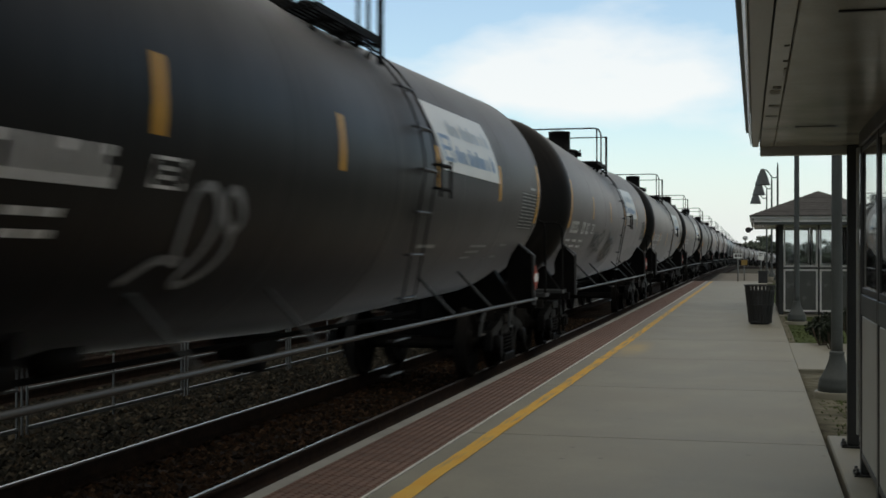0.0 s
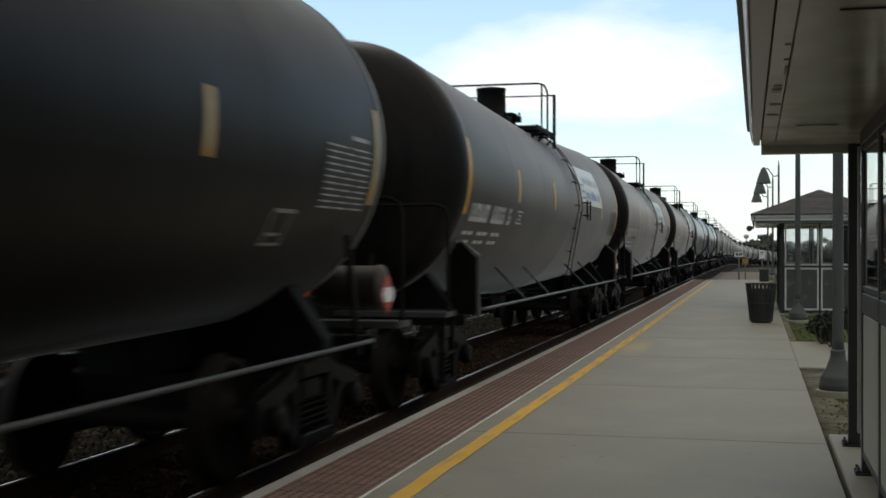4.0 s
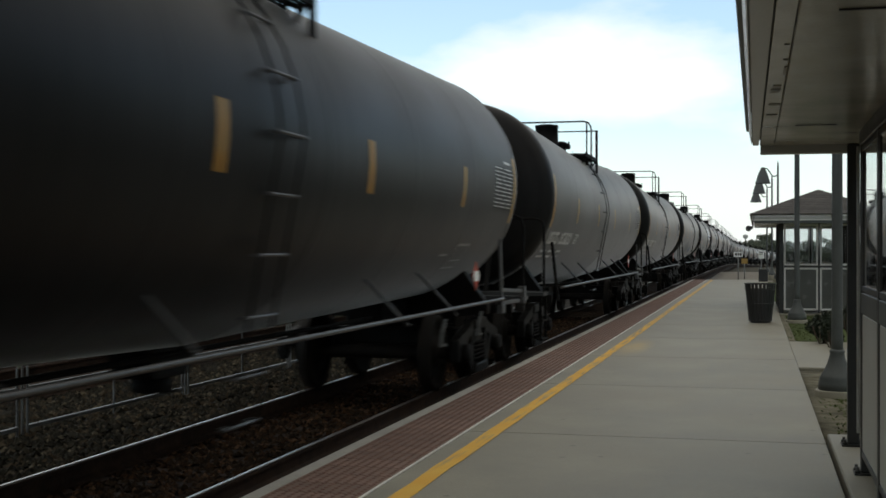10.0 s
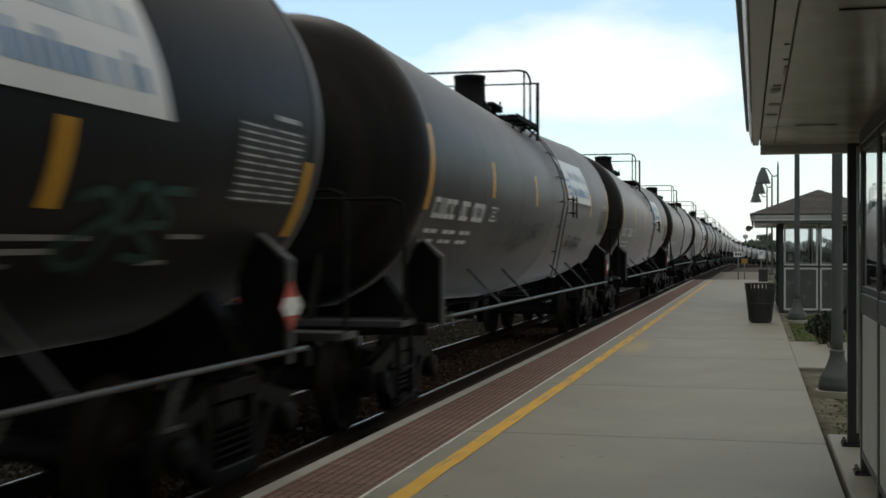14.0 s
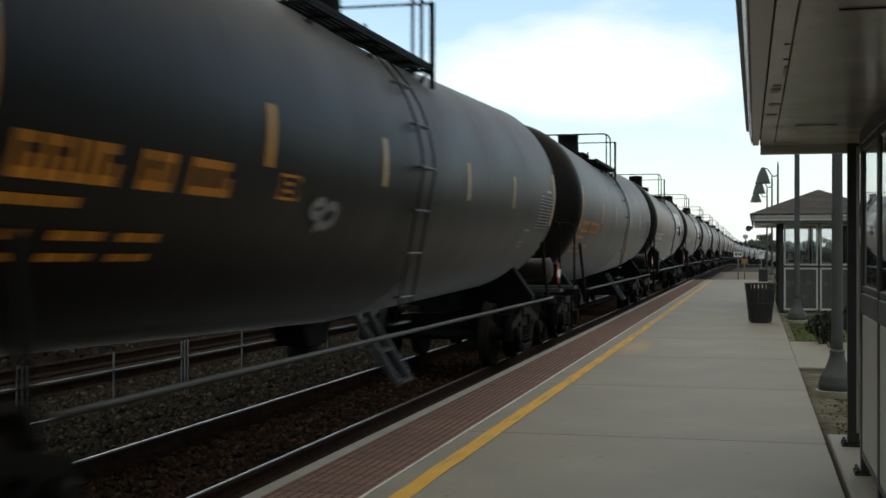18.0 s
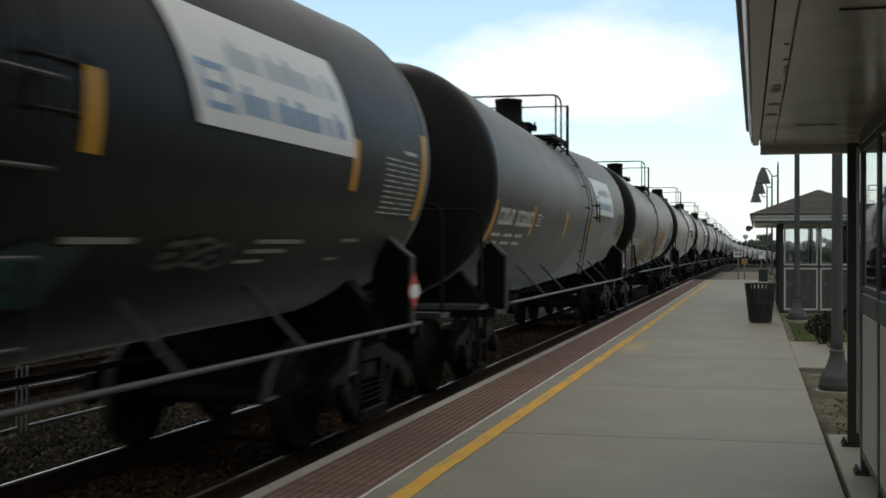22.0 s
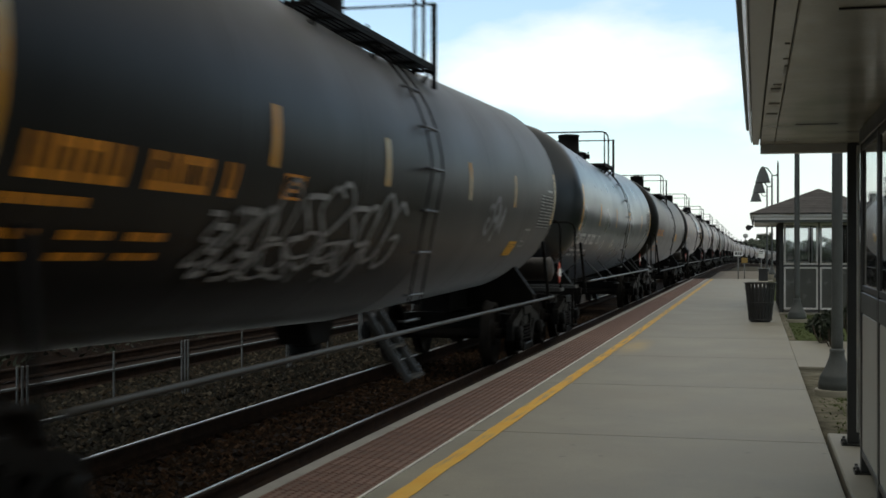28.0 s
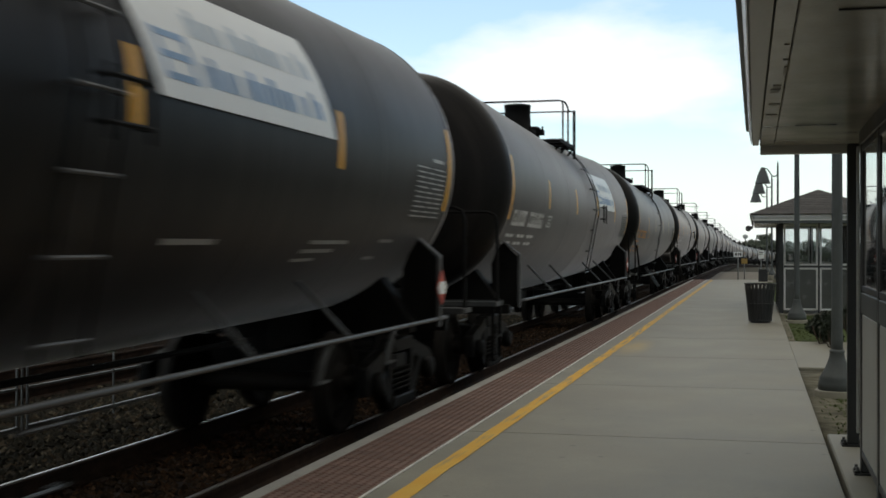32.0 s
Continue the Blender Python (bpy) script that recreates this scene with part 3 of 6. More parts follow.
for i in range(9):
    for j in range(5):
        cx, cy = -TW / 2 + TW * (i + 0.5) / 9, 0.3 * (j + 0.5) / 5
        lo = [bm.verts.new((cx + 0.018 * math.cos(q), cy + 0.018 * math.sin(q), 0.0)) for q in (0.5, 1.75, 3.0, 4.27, 5.5)]
        hi = [bm.verts.new((cx + 0.011 * math.cos(q), cy + 0.011 * math.sin(q), 0.006)) for q in (0.5, 1.75, 3.0, 4.27, 5.5)]
        for q in range(5):
            bm.faces.new((lo[q], lo[(q + 1) % 5], hi[(q + 1) % 5], hi[q])).material_index = 1
        bm.faces.new(hi).material_index = 1
paver_mesh = finish(bm)
paver_mesh.materials.append(M_TACTILE)
paver_mesh.materials.append(M_DOME)
for k in range(237):
    place("tactile_paver", paver_mesh, M_TACTILE, platform, at=(-2.526, -11.0 + 0.3 * k, PLAT_Z))


# ---------------------------------------------------------------- the tank cars
CAR_L = 18.2
R = 1.468                  # tank radius
FRONT, BACK = -7.68, 7.35   # ends of the straight shell
CACHE = {}


def cached(key, maker):
    if key not in CACHE:
        CACHE[key] = maker()
    return CACHE[key]


def tz(y):
    """Height of the tank's axis: its two halves slope down towards the outlet in the middle."""
    return 2.405 + 0.0208 * abs(y)


def shell(y, a, off=0.0):
    """A point on the tank's flank. The angle (degrees) counts from a level line 2.515 m above the rail."""
    q = radians(a) + (2.515 - tz(y)) / R * math.cos(radians(a))
    return (R + off) * math.cos(q), y, tz(y) + (R + off) * math.sin(q)


def patch(bm, y0, y1, a0, a1, off=0.006, steps=6):
    """A piece of film on the tank's shell, between two angles (degrees above the horizontal)."""
    rows = []
    for k in range(steps + 1):
        a = a0 + (a1 - a0) * k / steps
        rows.append([bm.verts.new(shell(y, a, off)) for y in (y0, y1)])
    for p, q in zip(rows, rows[1:]):
        f = bm.faces.new((p[0], p[1], q[1], q[0]))
        f.smooth = True


def tank_mesh():
    bm = bmesh.new()
    head = [(max(0.02, R * math.sin(math.pi / 2 * k / 12)), 0.72 * math.cos(math.pi / 2 * k / 12)) for k in range(12)]
    rim = [(R, 0.0), (R, 0.02), (R + 0.004, 0.03), (R + 0.004, 0.07), (R, 0.08), (R, 0.12)]
    prof = [(r, FRONT - h) for r, h in head] + [(r, FRONT + h) for r, h in rim]
    for seam in (-4.95, -2.5, 0.0, 2.45, 4.9):
        prof += [(R, seam - 0.05), (R, seam - 0.02), (R + 0.0014, seam - 0.008), (R + 0.0014, seam), (R + 0.0014, seam + 0.008), (R, seam + 0.02), (R, seam + 0.05)]
    prof += [(r, BACK - h) for r, h in rim[::-1]] + [(r, BACK + h) for r, h in head[::-1]]
    add_lathe(bm, prof, "y", (0, 0, 0), 72)
    for v in bm.verts:
        v.co.z += tz(v.co.y)
    return finish(bm)


def wheel_mesh():
    """One axle with its two wheels, about its own centre."""
    bm = bmesh.new()
    add_lathe(bm, [(0.075, -0.98), (0.085, -0.6), (0.085, 0.6), (0.075, 0.98)], "x", (0, 0, 0), 12)
    for s in (-1, 1):
        prof = [(0.10, 0.66), (0.15, 0.66), (0.17, 0.70), (0.36, 0.715), (0.385, 0.685), (0.485, 0.685), (0.49, 0.705), (0.462, 0.72),
                (0.455, 0.82), (0.39, 0.82), (0.37, 0.775), (0.19, 0.775), (0.16, 0.84), (0.10, 0.84)]
        add_lathe(bm, [(r, s * h) for r, h in (prof if s > 0 else prof)], "x", (0, 0, 0), 28)
        for k in range(3):
            a = 2 * math.pi * k / 3
            add_lathe(bm, [(0.045, s * 0.77), (0.045, s * 0.79)], "x", (0, 0.28 * math.cos(a), 0.28 * math.sin(a)), 8)
    me = finish(bm)
    return me


def side_frame_mesh():
    """Cast truck side: an arched top bar over two axle boxes and a window for the springs."""
    bm = bmesh.new()
    x0, x1 = -0.055, 0.055
    # the casting in bars round the window
    add_prism(bm, [(-1.12, 0.36), (-1.12, 0.62), (-0.98, 0.66), (-0.55, 0.74), (-0.35, 0.83), (-0.30, 0.70), (-0.62, 0.60), (-0.74, 0.52), (-1.0, 0.52), (-1.02, 0.36)], "x", x0, x1)
    add_prism(bm, [(1.12, 0.36), (1.02, 0.36), (1.0, 0.52), (0.74, 0.52), (0.62, 0.60), (0.30, 0.70), (0.35, 0.83), (0.55, 0.74), (0.98, 0.66), (1.12, 0.62)], "x", x0, x1)
    add_prism(bm, [(-0.35, 0.83), (0.35, 0.83), (0.30, 0.70), (-0.30, 0.70)], "x", x0 - 0.02, x1 + 0.02)
    add_prism(bm, [(-0.76, 0.53), (-0.64, 0.60), (-0.32, 0.28), (-0.42, 0.17)], "x", x0, x1)
    add_prism(bm, [(0.76, 0.53), (0.42, 0.17), (0.32, 0.28), (0.64, 0.60)], "x", x0, x1)
    add_prism(bm, [(-0.42, 0.17), (-0.32, 0.28), (0.32, 0.28), (0.42, 0.17)], "x", x0 - 0.04, x1 + 0.04)
    add_prism(bm, [(-0.40, 0.29), (-0.46, 0.68), (-0.33, 0.70), (-0.30, 0.29)], "x", x0, x1)
    add_prism(bm, [(0.40, 0.29), (0.30, 0.29), (0.33, 0.70), (0.46, 0.68)], "x", x0, x1)
    for y in (-0.88, 0.88):
        add_lathe(bm, [(0.10, 0.02), (0.115, 0.06), (0.115, 0.13), (0.07, 0.15)], "x", (0, y, 0.457), 14)
    return finish(bm, 0.012)


def spring_mesh():
    bm = bmesh.new()
    pts = []
    for k in range(41):
        a = 2 * math.pi * k / 8
        pts.append((0.07 * math.cos(a), 0.07 * math.sin(a), 0.29 + 0.25 * k / 40))
    add_ring_tube(bm, pts, 0.016, 5)
    return finish(bm)


def bolster_mesh():
    bm = bmesh.new()
    add_prism(bm, [(-1.12, 0.54), (-0.7, 0.45), (0.7, 0.45), (1.12, 0.54), (1.12, 0.68), (0.5, 0.72), (-0.5, 0.72), (-1.12, 0.68)], "y", -0.2, 0.2)
    add_lathe(bm, [(0.2, 0.72), (0.2, 0.8)], "z", (0, 0, 0), 16)
    for y in (-0.5, 0.5):
        add_box(bm, -0.85, 0.85, y - 0.05, y + 0.05, 0.42, 0.52)
        for x in (-0.75, 0.75):
            s = 1 if y > 0 else -1
            add_box(bm, x - 0.06, x + 0.06, y - 0.03 if s > 0 else y - 0.11, y + 0.11 if s > 0 else y + 0.03, 0.3, 0.6)
    return finish(bm, 0.01)


def stub_sill_mesh():
    bm = bmesh.new()
    add_box(bm, -0.22, 0.22, -8.55, -5.4, 0.78, 1.2)
    return finish(bm, 0.012)


def saddle_mesh():
    """The bolster's wings with the cradle that carries the tank."""
    bm = bmesh.new()
    add_prism(bm, [(-0.8, 1.38), (-0.92, 1.46), (-1.25, 1.0), (-1.25, 0.88), (-0.2, 0.8), (0.2, 0.8), (1.25, 0.88), (1.25, 1.0), (0.92, 1.46), (0.8, 1.38),
                   (0.45, 1.12), (-0.45, 1.12)], "y", -6.25, -6.02)
    return finish(bm, 0.01)


def cross_beam_mesh():
    bm = bmesh.new()
    add_box(bm, -1.42, 1.42, -7.35, -7.24, 0.86, 0.98)
    return finish(bm, 0.008)


def head_brace_mesh():
    """The slanted strut between the end platform and the tank's head."""
    bm = bmesh.new()
    add_prism(bm, [(-8.2, 1.06), (-8.1, 1.06), (-7.72, 1.78), (-7.8, 1.84)], "x", 0.5, 0.56)
    add_prism(bm, [(-0.62, 2.1), (-0.56, 2.14), (0.42, 1.12), (0.36, 1.08)], "y", -8.22, -8.18)
    return finish(bm)


def stirrup_mesh():
    """A bent step iron hung below the side rail."""
    bm = bmesh.new()
    add_prism(bm, [(0.215, 0.99), (0.25, 0.99), (0.105, 0.86), (0.035, 0.745), (0.22, 0.742), (0.22, 0.725), (0.0, 0.725), (0.075, 0.87)], "x", 1.46, 1.5)
    return finish(bm, 0.003)


def coupler_mesh():
    bm = bmesh.new()
    add_box(bm, -0.09, 0.09, -8.85, -8.5, 0.80, 0.98)
    add_prism(bm, [(-0.17, -9.1), (-0.05, -9.13), (-0.02, -8.98), (0.1, -9.0), (0.17, -9.08), (0.18, -8.9), (0.09, -8.78), (-0.09, -8.78), (-0.19, -8.9)], "z", 0.74, 1.04)
    return finish(bm, 0.012)


def hose_mesh():
    bm = bmesh.new()
    pts = [(0.32, -8.4, 0.8), (0.34, -8.6, 0.72), (0.3, -8.8, 0.5), (0.2, -8.98, 0.36), (0.05, -9.1, 0.34)]
    add_ring_tube(bm, pts, 0.028, 6)
    return finish(bm)


def platform_end_mesh():
    """The crossover step over the coupler, with corner steps."""
    bm = bmesh.new()
    add_box(bm, -1.45, 1.45, -8.3, -7.98, 1.0, 1.05)
    add_box(bm, -1.45, 1.45, -7.9, -7.86, 1.0, 1.06)
    return finish(bm)


def step_mesh():
    """A hanging corner step, two treads on side straps."""
    bm = bmesh.new()
    for y in (-8.22, -7.8):
        add_box(bm, 1.37, 1.41, y - 0.012, y + 0.012, 0.32, 1.0)
    for z in (0.34, 0.62):
        add_box(bm, 1.33, 1.43, -8.22, -7.8, z - 0.012, z + 0.012)
    return finish(bm)


def end_hoop_mesh():
    """Two bent grab rails before the tank's head."""
    bm = bmesh.new()
    for x0, x1, yy in ((-1.42, -0.12, -8.1), (0.12, 1.42, -8.1)):
        pts = [(x0, yy, 1.04), (x0, yy, 2.02), (x0 + 0.03, yy, 2.12), (x0 + 0.12, yy, 2.16), (x1 - 0.12, yy, 2.16), (x1 - 0.03, yy, 2.12), (x1, yy, 2.02), (x1, yy, 1.04)]
        add_ring_tube(bm, pts, 0.02, 6)
    return finish(bm)


def brake_wheel_mesh():
    bm = bmesh.new()
    ring = [(-0.75 + 0.25 * math.cos(2 * math.pi * k / 20), -8.62, 1.85 + 0.25 * math.sin(2 * math.pi * k / 20)) for k in range(21)]
    add_ring_tube(bm, ring, 0.016, 6)
    for k in range(4):
        a = math.pi / 4 + k * math.pi / 2
        add_ring_tube(bm, [(-0.75, -8.62, 1.85), (-0.75 + 0.25 * math.cos(a), -8.62, 1.85 + 0.25 * math.sin(a))], 0.012, 5)
    add_box(bm, -0.85, -0.65, -8.58, -8.48, 1.05, 1.95)
    return finish(bm)


def bracket_mesh():
    """The bracket on the rear corner, with the hand brake's lever box."""
    bm = bmesh.new()
    add_prism(bm, [(7.28, 1.04), (8.02, 1.04), (7.98, 1.18), (7.8, 1.29), (7.62, 1.3), (7.5, 1.16)], "x", 1.2, 1.34)
    add_ring_tube(bm, [(1.28, 7.2, 1.02), (1.28, 7.2, 1.4), (1.28, 7.27, 1.46), (1.28, 7.52, 1.46), (1.28, 7.6, 1.4), (1.28, 7.64, 1.26)], 0.026, 6)
    return finish(bm, 0.012)


def rear_post_mesh():
    """A flat bar that leans towards the car's middle, with a foot plate."""
    bm = bmesh.new()
    add_prism(bm, [(6.42, 0.92), (6.52, 0.92), (6.5, 1.1), (6.385, 1.82), (6.32, 1.82), (6.42, 1.1)], "x", 1.43, 1.462)
    add_box(bm, 1.4, 1.475, 6.4, 6.58, 0.9, 1.0)
    return finish(bm, 0.004)


def corner_rail_mesh():
    bm = bmesh.new()
    add_prism(bm, [(6.53, 1.17), (8.05, 1.1), (8.05, 1.15), (6.53, 1.21)], "x", 1.4, 1.43)
    add_prism(bm, [(6.6, 1.0), (7.7, 0.985), (7.7, 1.03), (6.6, 1.045)], "x", 1.38, 1.45)
    add_box(bm, 1.36, 1.46, 7.98, 8.1, 0.96, 1.19)
    return finish(bm, 0.004)


def pipe_mesh(lo, hi):
    bm = bmesh.new()
    add_ring_tube(bm, [(0, lo, 0), (0, lo + 0.4, 0), (0, hi - 0.4, 0), (0, hi, 0)], 0.02, 10)
    return finish(bm)


def brace_mesh():
    """A strut from the tank's shell out to the side rail."""
    bm = bmesh.new()
    x, _, z = shell(4.0, -46)
    add_ring_tube(bm, [(x - 0.03, 0, z + 0.03), (1.47, 0, 1.0)], 0.017, 6)
    add_box(bm, x - 0.05, x + 0.01, -0.05, 0.05, z - 0.01, z + 0.06)
    return finish(bm)


def end_plate_mesh():
    """The black plate between the tank's end and the post that carries the rail."""
    bm = bmesh.new()
    x, _, z = shell(6.9, -31)
    add_prism(bm, [(1.12, 0.96), (1.455, 0.96), (1.455, 1.6), (x + 0.02, z + 0.02), (x - 0.04, z - 0.02), (1.1, 1.5)], "y", -0.014, 0.014)
    return finish(bm)


def end_post_mesh(plated):
    """The post at the rail's end: an upright with a bent flange on top, or a bare leaning bar."""
    bm = bmesh.new()
    x, _, z = shell(6.9, -31)
    if plated:
        add_box(bm, 1.457, 1.495, -0.03, 0.03, 0.93, 1.625)
        add_prism(bm, [(1.495, 1.605), (1.495, 1.63), (x + 0.02, z + 0.05), (x - 0.03, z + 0.05), (x + 0.015, z + 0.025)], "y", -0.05, 0.05)
        return finish(bm, 0.004)
    add_prism(bm, [(1.43, 0.86), (1.475, 0.86), (1.375, 1.82), (1.33, 1.8)], "y", -0.028, 0.028)
    return finish(bm, 0.005)


LADDER_TOP = tz(0.6)


def ladder_reach(z):
    """How far out the ladder stands at a height: round the shell above, leaning in below."""
    if z > LADDER_TOP:
        return math.sqrt((R + 0.07) ** 2 - (z - LADDER_TOP) ** 2)
    return R + 0.07 - 0.19 * (LADDER_TOP - z)


def ladder_mesh(kind):
    """Stiles of the side ladder, bent round the shell and hanging below it."""
    bm = bmesh.new()
    heights = [3.72, 3.6, 3.45, 3.28, 3.08, 2.85, 2.6, 2.42, 1.9, 1.4, 0.96 if kind == "u" else 0.5]
    for y in (-0.21, 0.21):
        add_ring_tube(bm, [(ladder_reach(z), y, z) for z in heights], 0.0095, 6)
    return finish(bm)


def rung_mesh(r=0.012):
    bm = bmesh.new()
    add_ring_tube(bm, [(0, -0.25, 0), (0, 0.25, 0)], r, 6)
    for y in (-0.21, 0.21):
        add_box(bm, -0.07, 0.012, y - 0.012, y + 0.012, -0.012, 0.012)
    return finish(bm)


def slant_step_mesh():
    """Steps on two legs that slope outwards from under the tank."""
    bm = bmesh.new()
    for y in (-0.19, 0.19):
        add_prism(bm, [(1.04, 1.1), (1.1, 1.13), (1.51, 0.52), (1.46, 0.48)], "y", y - 0.018, y + 0.018)
    for x, z in ((1.47, 0.53), (1.29, 0.8)):
        add_box(bm, x - 0.04, x + 0.04, -0.19, 0.19, z - 0.012, z + 0.012)
    return finish(bm)


def walkway_mesh(s, y0, y1):
    """A grated step along one shoulder of the tank, on slanted brackets."""
    bm = bmesh.new()
    lo, hi = sorted((s * 0.8, s * 1.1))
    for k in range(6):
        x = lo + (hi - lo) * k / 5
        add_box(bm, x - 0.014, x + 0.014, y0, y1, 3.66, 3.69)
    add_box(bm, min(s * 1.09, s * 1.11), max(s * 1.09, s * 1.11), y0, y1, 3.63, 3.7)
    n = max(3, round((y1 - y0) / 0.6))
    for k in range(n + 1):
        y = y0 + (y1 - y0) * k / n
        add_box(bm, lo, hi, y - 0.02, y + 0.02, 3.63, 3.665)
    for y in (y0 + 0.25, (y0 + y1) / 2, y1 - 0.1):
        add_prism(bm, [(s * 1.08, 3.64), (s * 1.1, 3.62), (s * 0.98, 3.46), (s * 0.94, 3.48)], "y", y - 0.02, y + 0.02)
    return finish(bm)


def guard_mesh():
    """The bent rail across one end of the walkway."""
    bm = bmesh.new()
    pts = [(-0.98, 0, 3.6), (-0.98, 0, 4.46), (-0.95, 0, 4.54), (-0.86, 0, 4.59), (0.82, 0, 4.59), (0.92, 0, 4.56), (0.97, 0, 4.48), (0.985, 0, 4.4), (0.985, 0, 3.62)]
    add_ring_tube(bm, pts, 0.02, 6)
    add_ring_tube(bm, [(-1.1, 0, 4.37), (1.1, 0, 4.37)], 0.015, 6)
    for x in (-0.88, 0.885):
        add_ring_tube(bm, [(x, 0, 3.6), (x, 0, 4.57)], 0.018, 6)
    return finish(bm)


def guard_post_mesh():
    bm = bmesh.new()
    add_box(bm, -0.025, 0.025, -0.03, 0.03, 3.44, 4.385)
    return finish(bm, 0.004)


def manway_mesh(flared):
    """The hatch: a straight collar, or one that flares towards the shell."""
    bm = bmesh.new()
    neck = [(0.35, 4.02), (0.25, 4.33), (0.25, 4.44)] if flared else [(0.3, 4.02), (0.26, 4.05), (0.25, 4.44)]
    add_lathe(bm, [(0.36, 3.84), (0.36, 4.0)] + neck + [(0.262, 4.45), (0.262, 4.5), (0.1, 4.525)], "z", (0.02, 0.4, 0), 24)
    for k in range(8):
        a = 2 * math.pi * k / 8 + 0.2
        add_lathe(bm, [(0.025, 3.98), (0.025, 4.08)], "z", (0.02 + 0.34 * math.cos(a), 0.4 + 0.34 * math.sin(a), 0), 6)
    return finish(bm)


def valve_mesh():
    bm = bmesh.new()
    add_lathe(bm, [(0.1, 3.8), (0.1, 4.02), (0.125, 4.03), (0.125, 4.06), (0.05, 4.1)], "z", (0.32, 0.62, 0), 12)
    add_box(bm, 0.3, 0.5, 0.58, 0.74, 3.93, 4.03)
    add_ring_tube(bm, [(0.46, 0.64, 4.02), (0.48, 0.66, 4.1)], 0.018, 6)
    return finish(bm)


def outlet_mesh():
    bm = bmesh.new()
    add_lathe(bm, [(0.3, 1.08), (0.26, 0.98), (0.16, 0.94), (0.14, 0.72), (0.18, 0.7), (0.18, 0.6)], "z", (0, 0, 0), 16)
    add_prism(bm, [(-0.5, 1.06), (0.5, 1.06), (0.28, 0.72), (-0.28, 0.72)], "x", -0.18, 0.18)
    return finish(bm, 0.01)


def brake_gear_mesh():
    """Air reservoir and cylinder under the tank."""
    bm = bmesh.new()
    add_lathe(bm, [(0.05, -5.2), (0.14, -5.14), (0.14, -4.5), (0.05, -4.42)], "y", (0.42, 0, 1.03), 16)
    add_lathe(bm, [(0.04, -4.2), (0.11, -4.15), (0.11, -3.8), (0.05, -3.75)], "y", (0.45, 0, 1.06), 14)
    add_box(bm, 0.3, 0.8, -4.95, -4.85, 1.1, 1.4)
    add_ring_tube(bm, [(0.2, -5, 0.9), (0.2, 5, 0.9)], 0.025, 6)
    return finish(bm)


def diamond_mesh(y, x, z, r=0.17, thick=0.012, lo=-1.0, hi=1.0):
    """A diamond plate facing the side; lo and hi cut it to a band."""
    bm = bmesh.new()
    pts = [(0, -r), (r, 0), (0, r), (-r, 0)]
    if hi - lo < 1.9:
        h = r * hi
        pts = [(-(r - abs(h)), h), (-(r - 0), 0), (-(r - abs(h)), -h), (r - abs(h), -h), (r, 0), (r - abs(h), h)]
    add_prism(bm, [(y + p, z + q) for p, q in pts], "x", x, x + thick)
    return finish(bm)


def lettering(rows, seed, off=0.006):
    """Rows of plain blocks (y0, y1, angle, height in degrees, number of blocks) that stand for painted marks."""
    bm = bmesh.new()
    rng = random.Random(seed)
    for y0, y1, a, h, n in rows:
        w = (y1 - y0) / n
        for k in range(n):
            if n > 5 and rng.random() < 0.1:
                continue
            p, q = y0 + k * w, y0 + (k + 0.8) * w
            if h > 5:
                style = rng.randrange(4)
                t = w * 0.24
                # strokes of a block, with an open middle
                patch(bm, p, p + t, a, a + h, steps=3, off=off)
                if style != 3:
                    patch(bm, q - t, q, a, a + h * (1.0 if style else 0.55), steps=3, off=off)
                patch(bm, p + t, q - t if style != 3 else q, a, a + h * 0.24, steps=1, off=off)
                if style != 2:
                    patch(bm, p + t, q - t if style != 3 else q, a + h * 0.76, a + h, steps=1, off=off)
            else:
                patch(bm, p, q, a, a + h, steps=2, off=off)
    return finish(bm)


def ribbon(bm, pts, width, off=0.009):
    """A sprayed line on the shell. pts: (y, angle)."""
    side = []
    for i, (y, a) in enumerate(pts):
        y0, a0 = pts[max(0, i - 1)]
        y1, a1 = pts[min(len(pts) - 1, i + 1)]
        d = Vector((y1 - y0, radians(a1 - a0) * R))
        d = d.normalized() if d.length else Vector((1, 0))
        n = Vector((-d.y, d.x)) * width / 2
        out = []
        for s in (-1, 1):
            out.append(bm.verts.new(shell(y + s * n.x, a + s * math.degrees(n.y / R), off)))
        side.append(out)
    for p, q in zip(side, side[1:]):
        bm.faces.new((p[0], q[0], q[1], p[1]))


GLYPHS = (
    ((0.2, 0), (0.05, 0.6), (0.35, 1), (0.7, 0.8), (0.6, 0.42), (0.2, 0.4), (0.5, 0.1), (0.95, 0.05)),
    ((0.9, 0.9), (0.5, 1), (0.12, 0.75), (0.5, 0.5), (0.88, 0.25), (0.5, 0), (0.08, 0.1)),
    ((0.1, 0), (0.15, 1), (0.55, 0.15), (0.85, 1), (0.9, 0.1)),
    ((0.5, 0), (0.08, 0.3), (0.15, 0.8), (0.55, 1), (0.92, 0.65), (0.8, 0.15), (0.45, 0.0)),
    ((0.1, 1), (0.8, 0.95), (0.3, 0.55), (0.9, 0.45), (0.15, 0), (0.95, 0.05)),
    ((0.2, -0.25), (0.3, 0.9), (0.65, 1), (0.9, 0.7), (0.6, 0.42), (0.3, 0.5)),
    ((0.9, 0.85), (0.45, 1), (0.1, 0.5), (0.45, 0.0), (0.9, 0.15), (0.85, 0.5), (0.5, 0.45)),
)
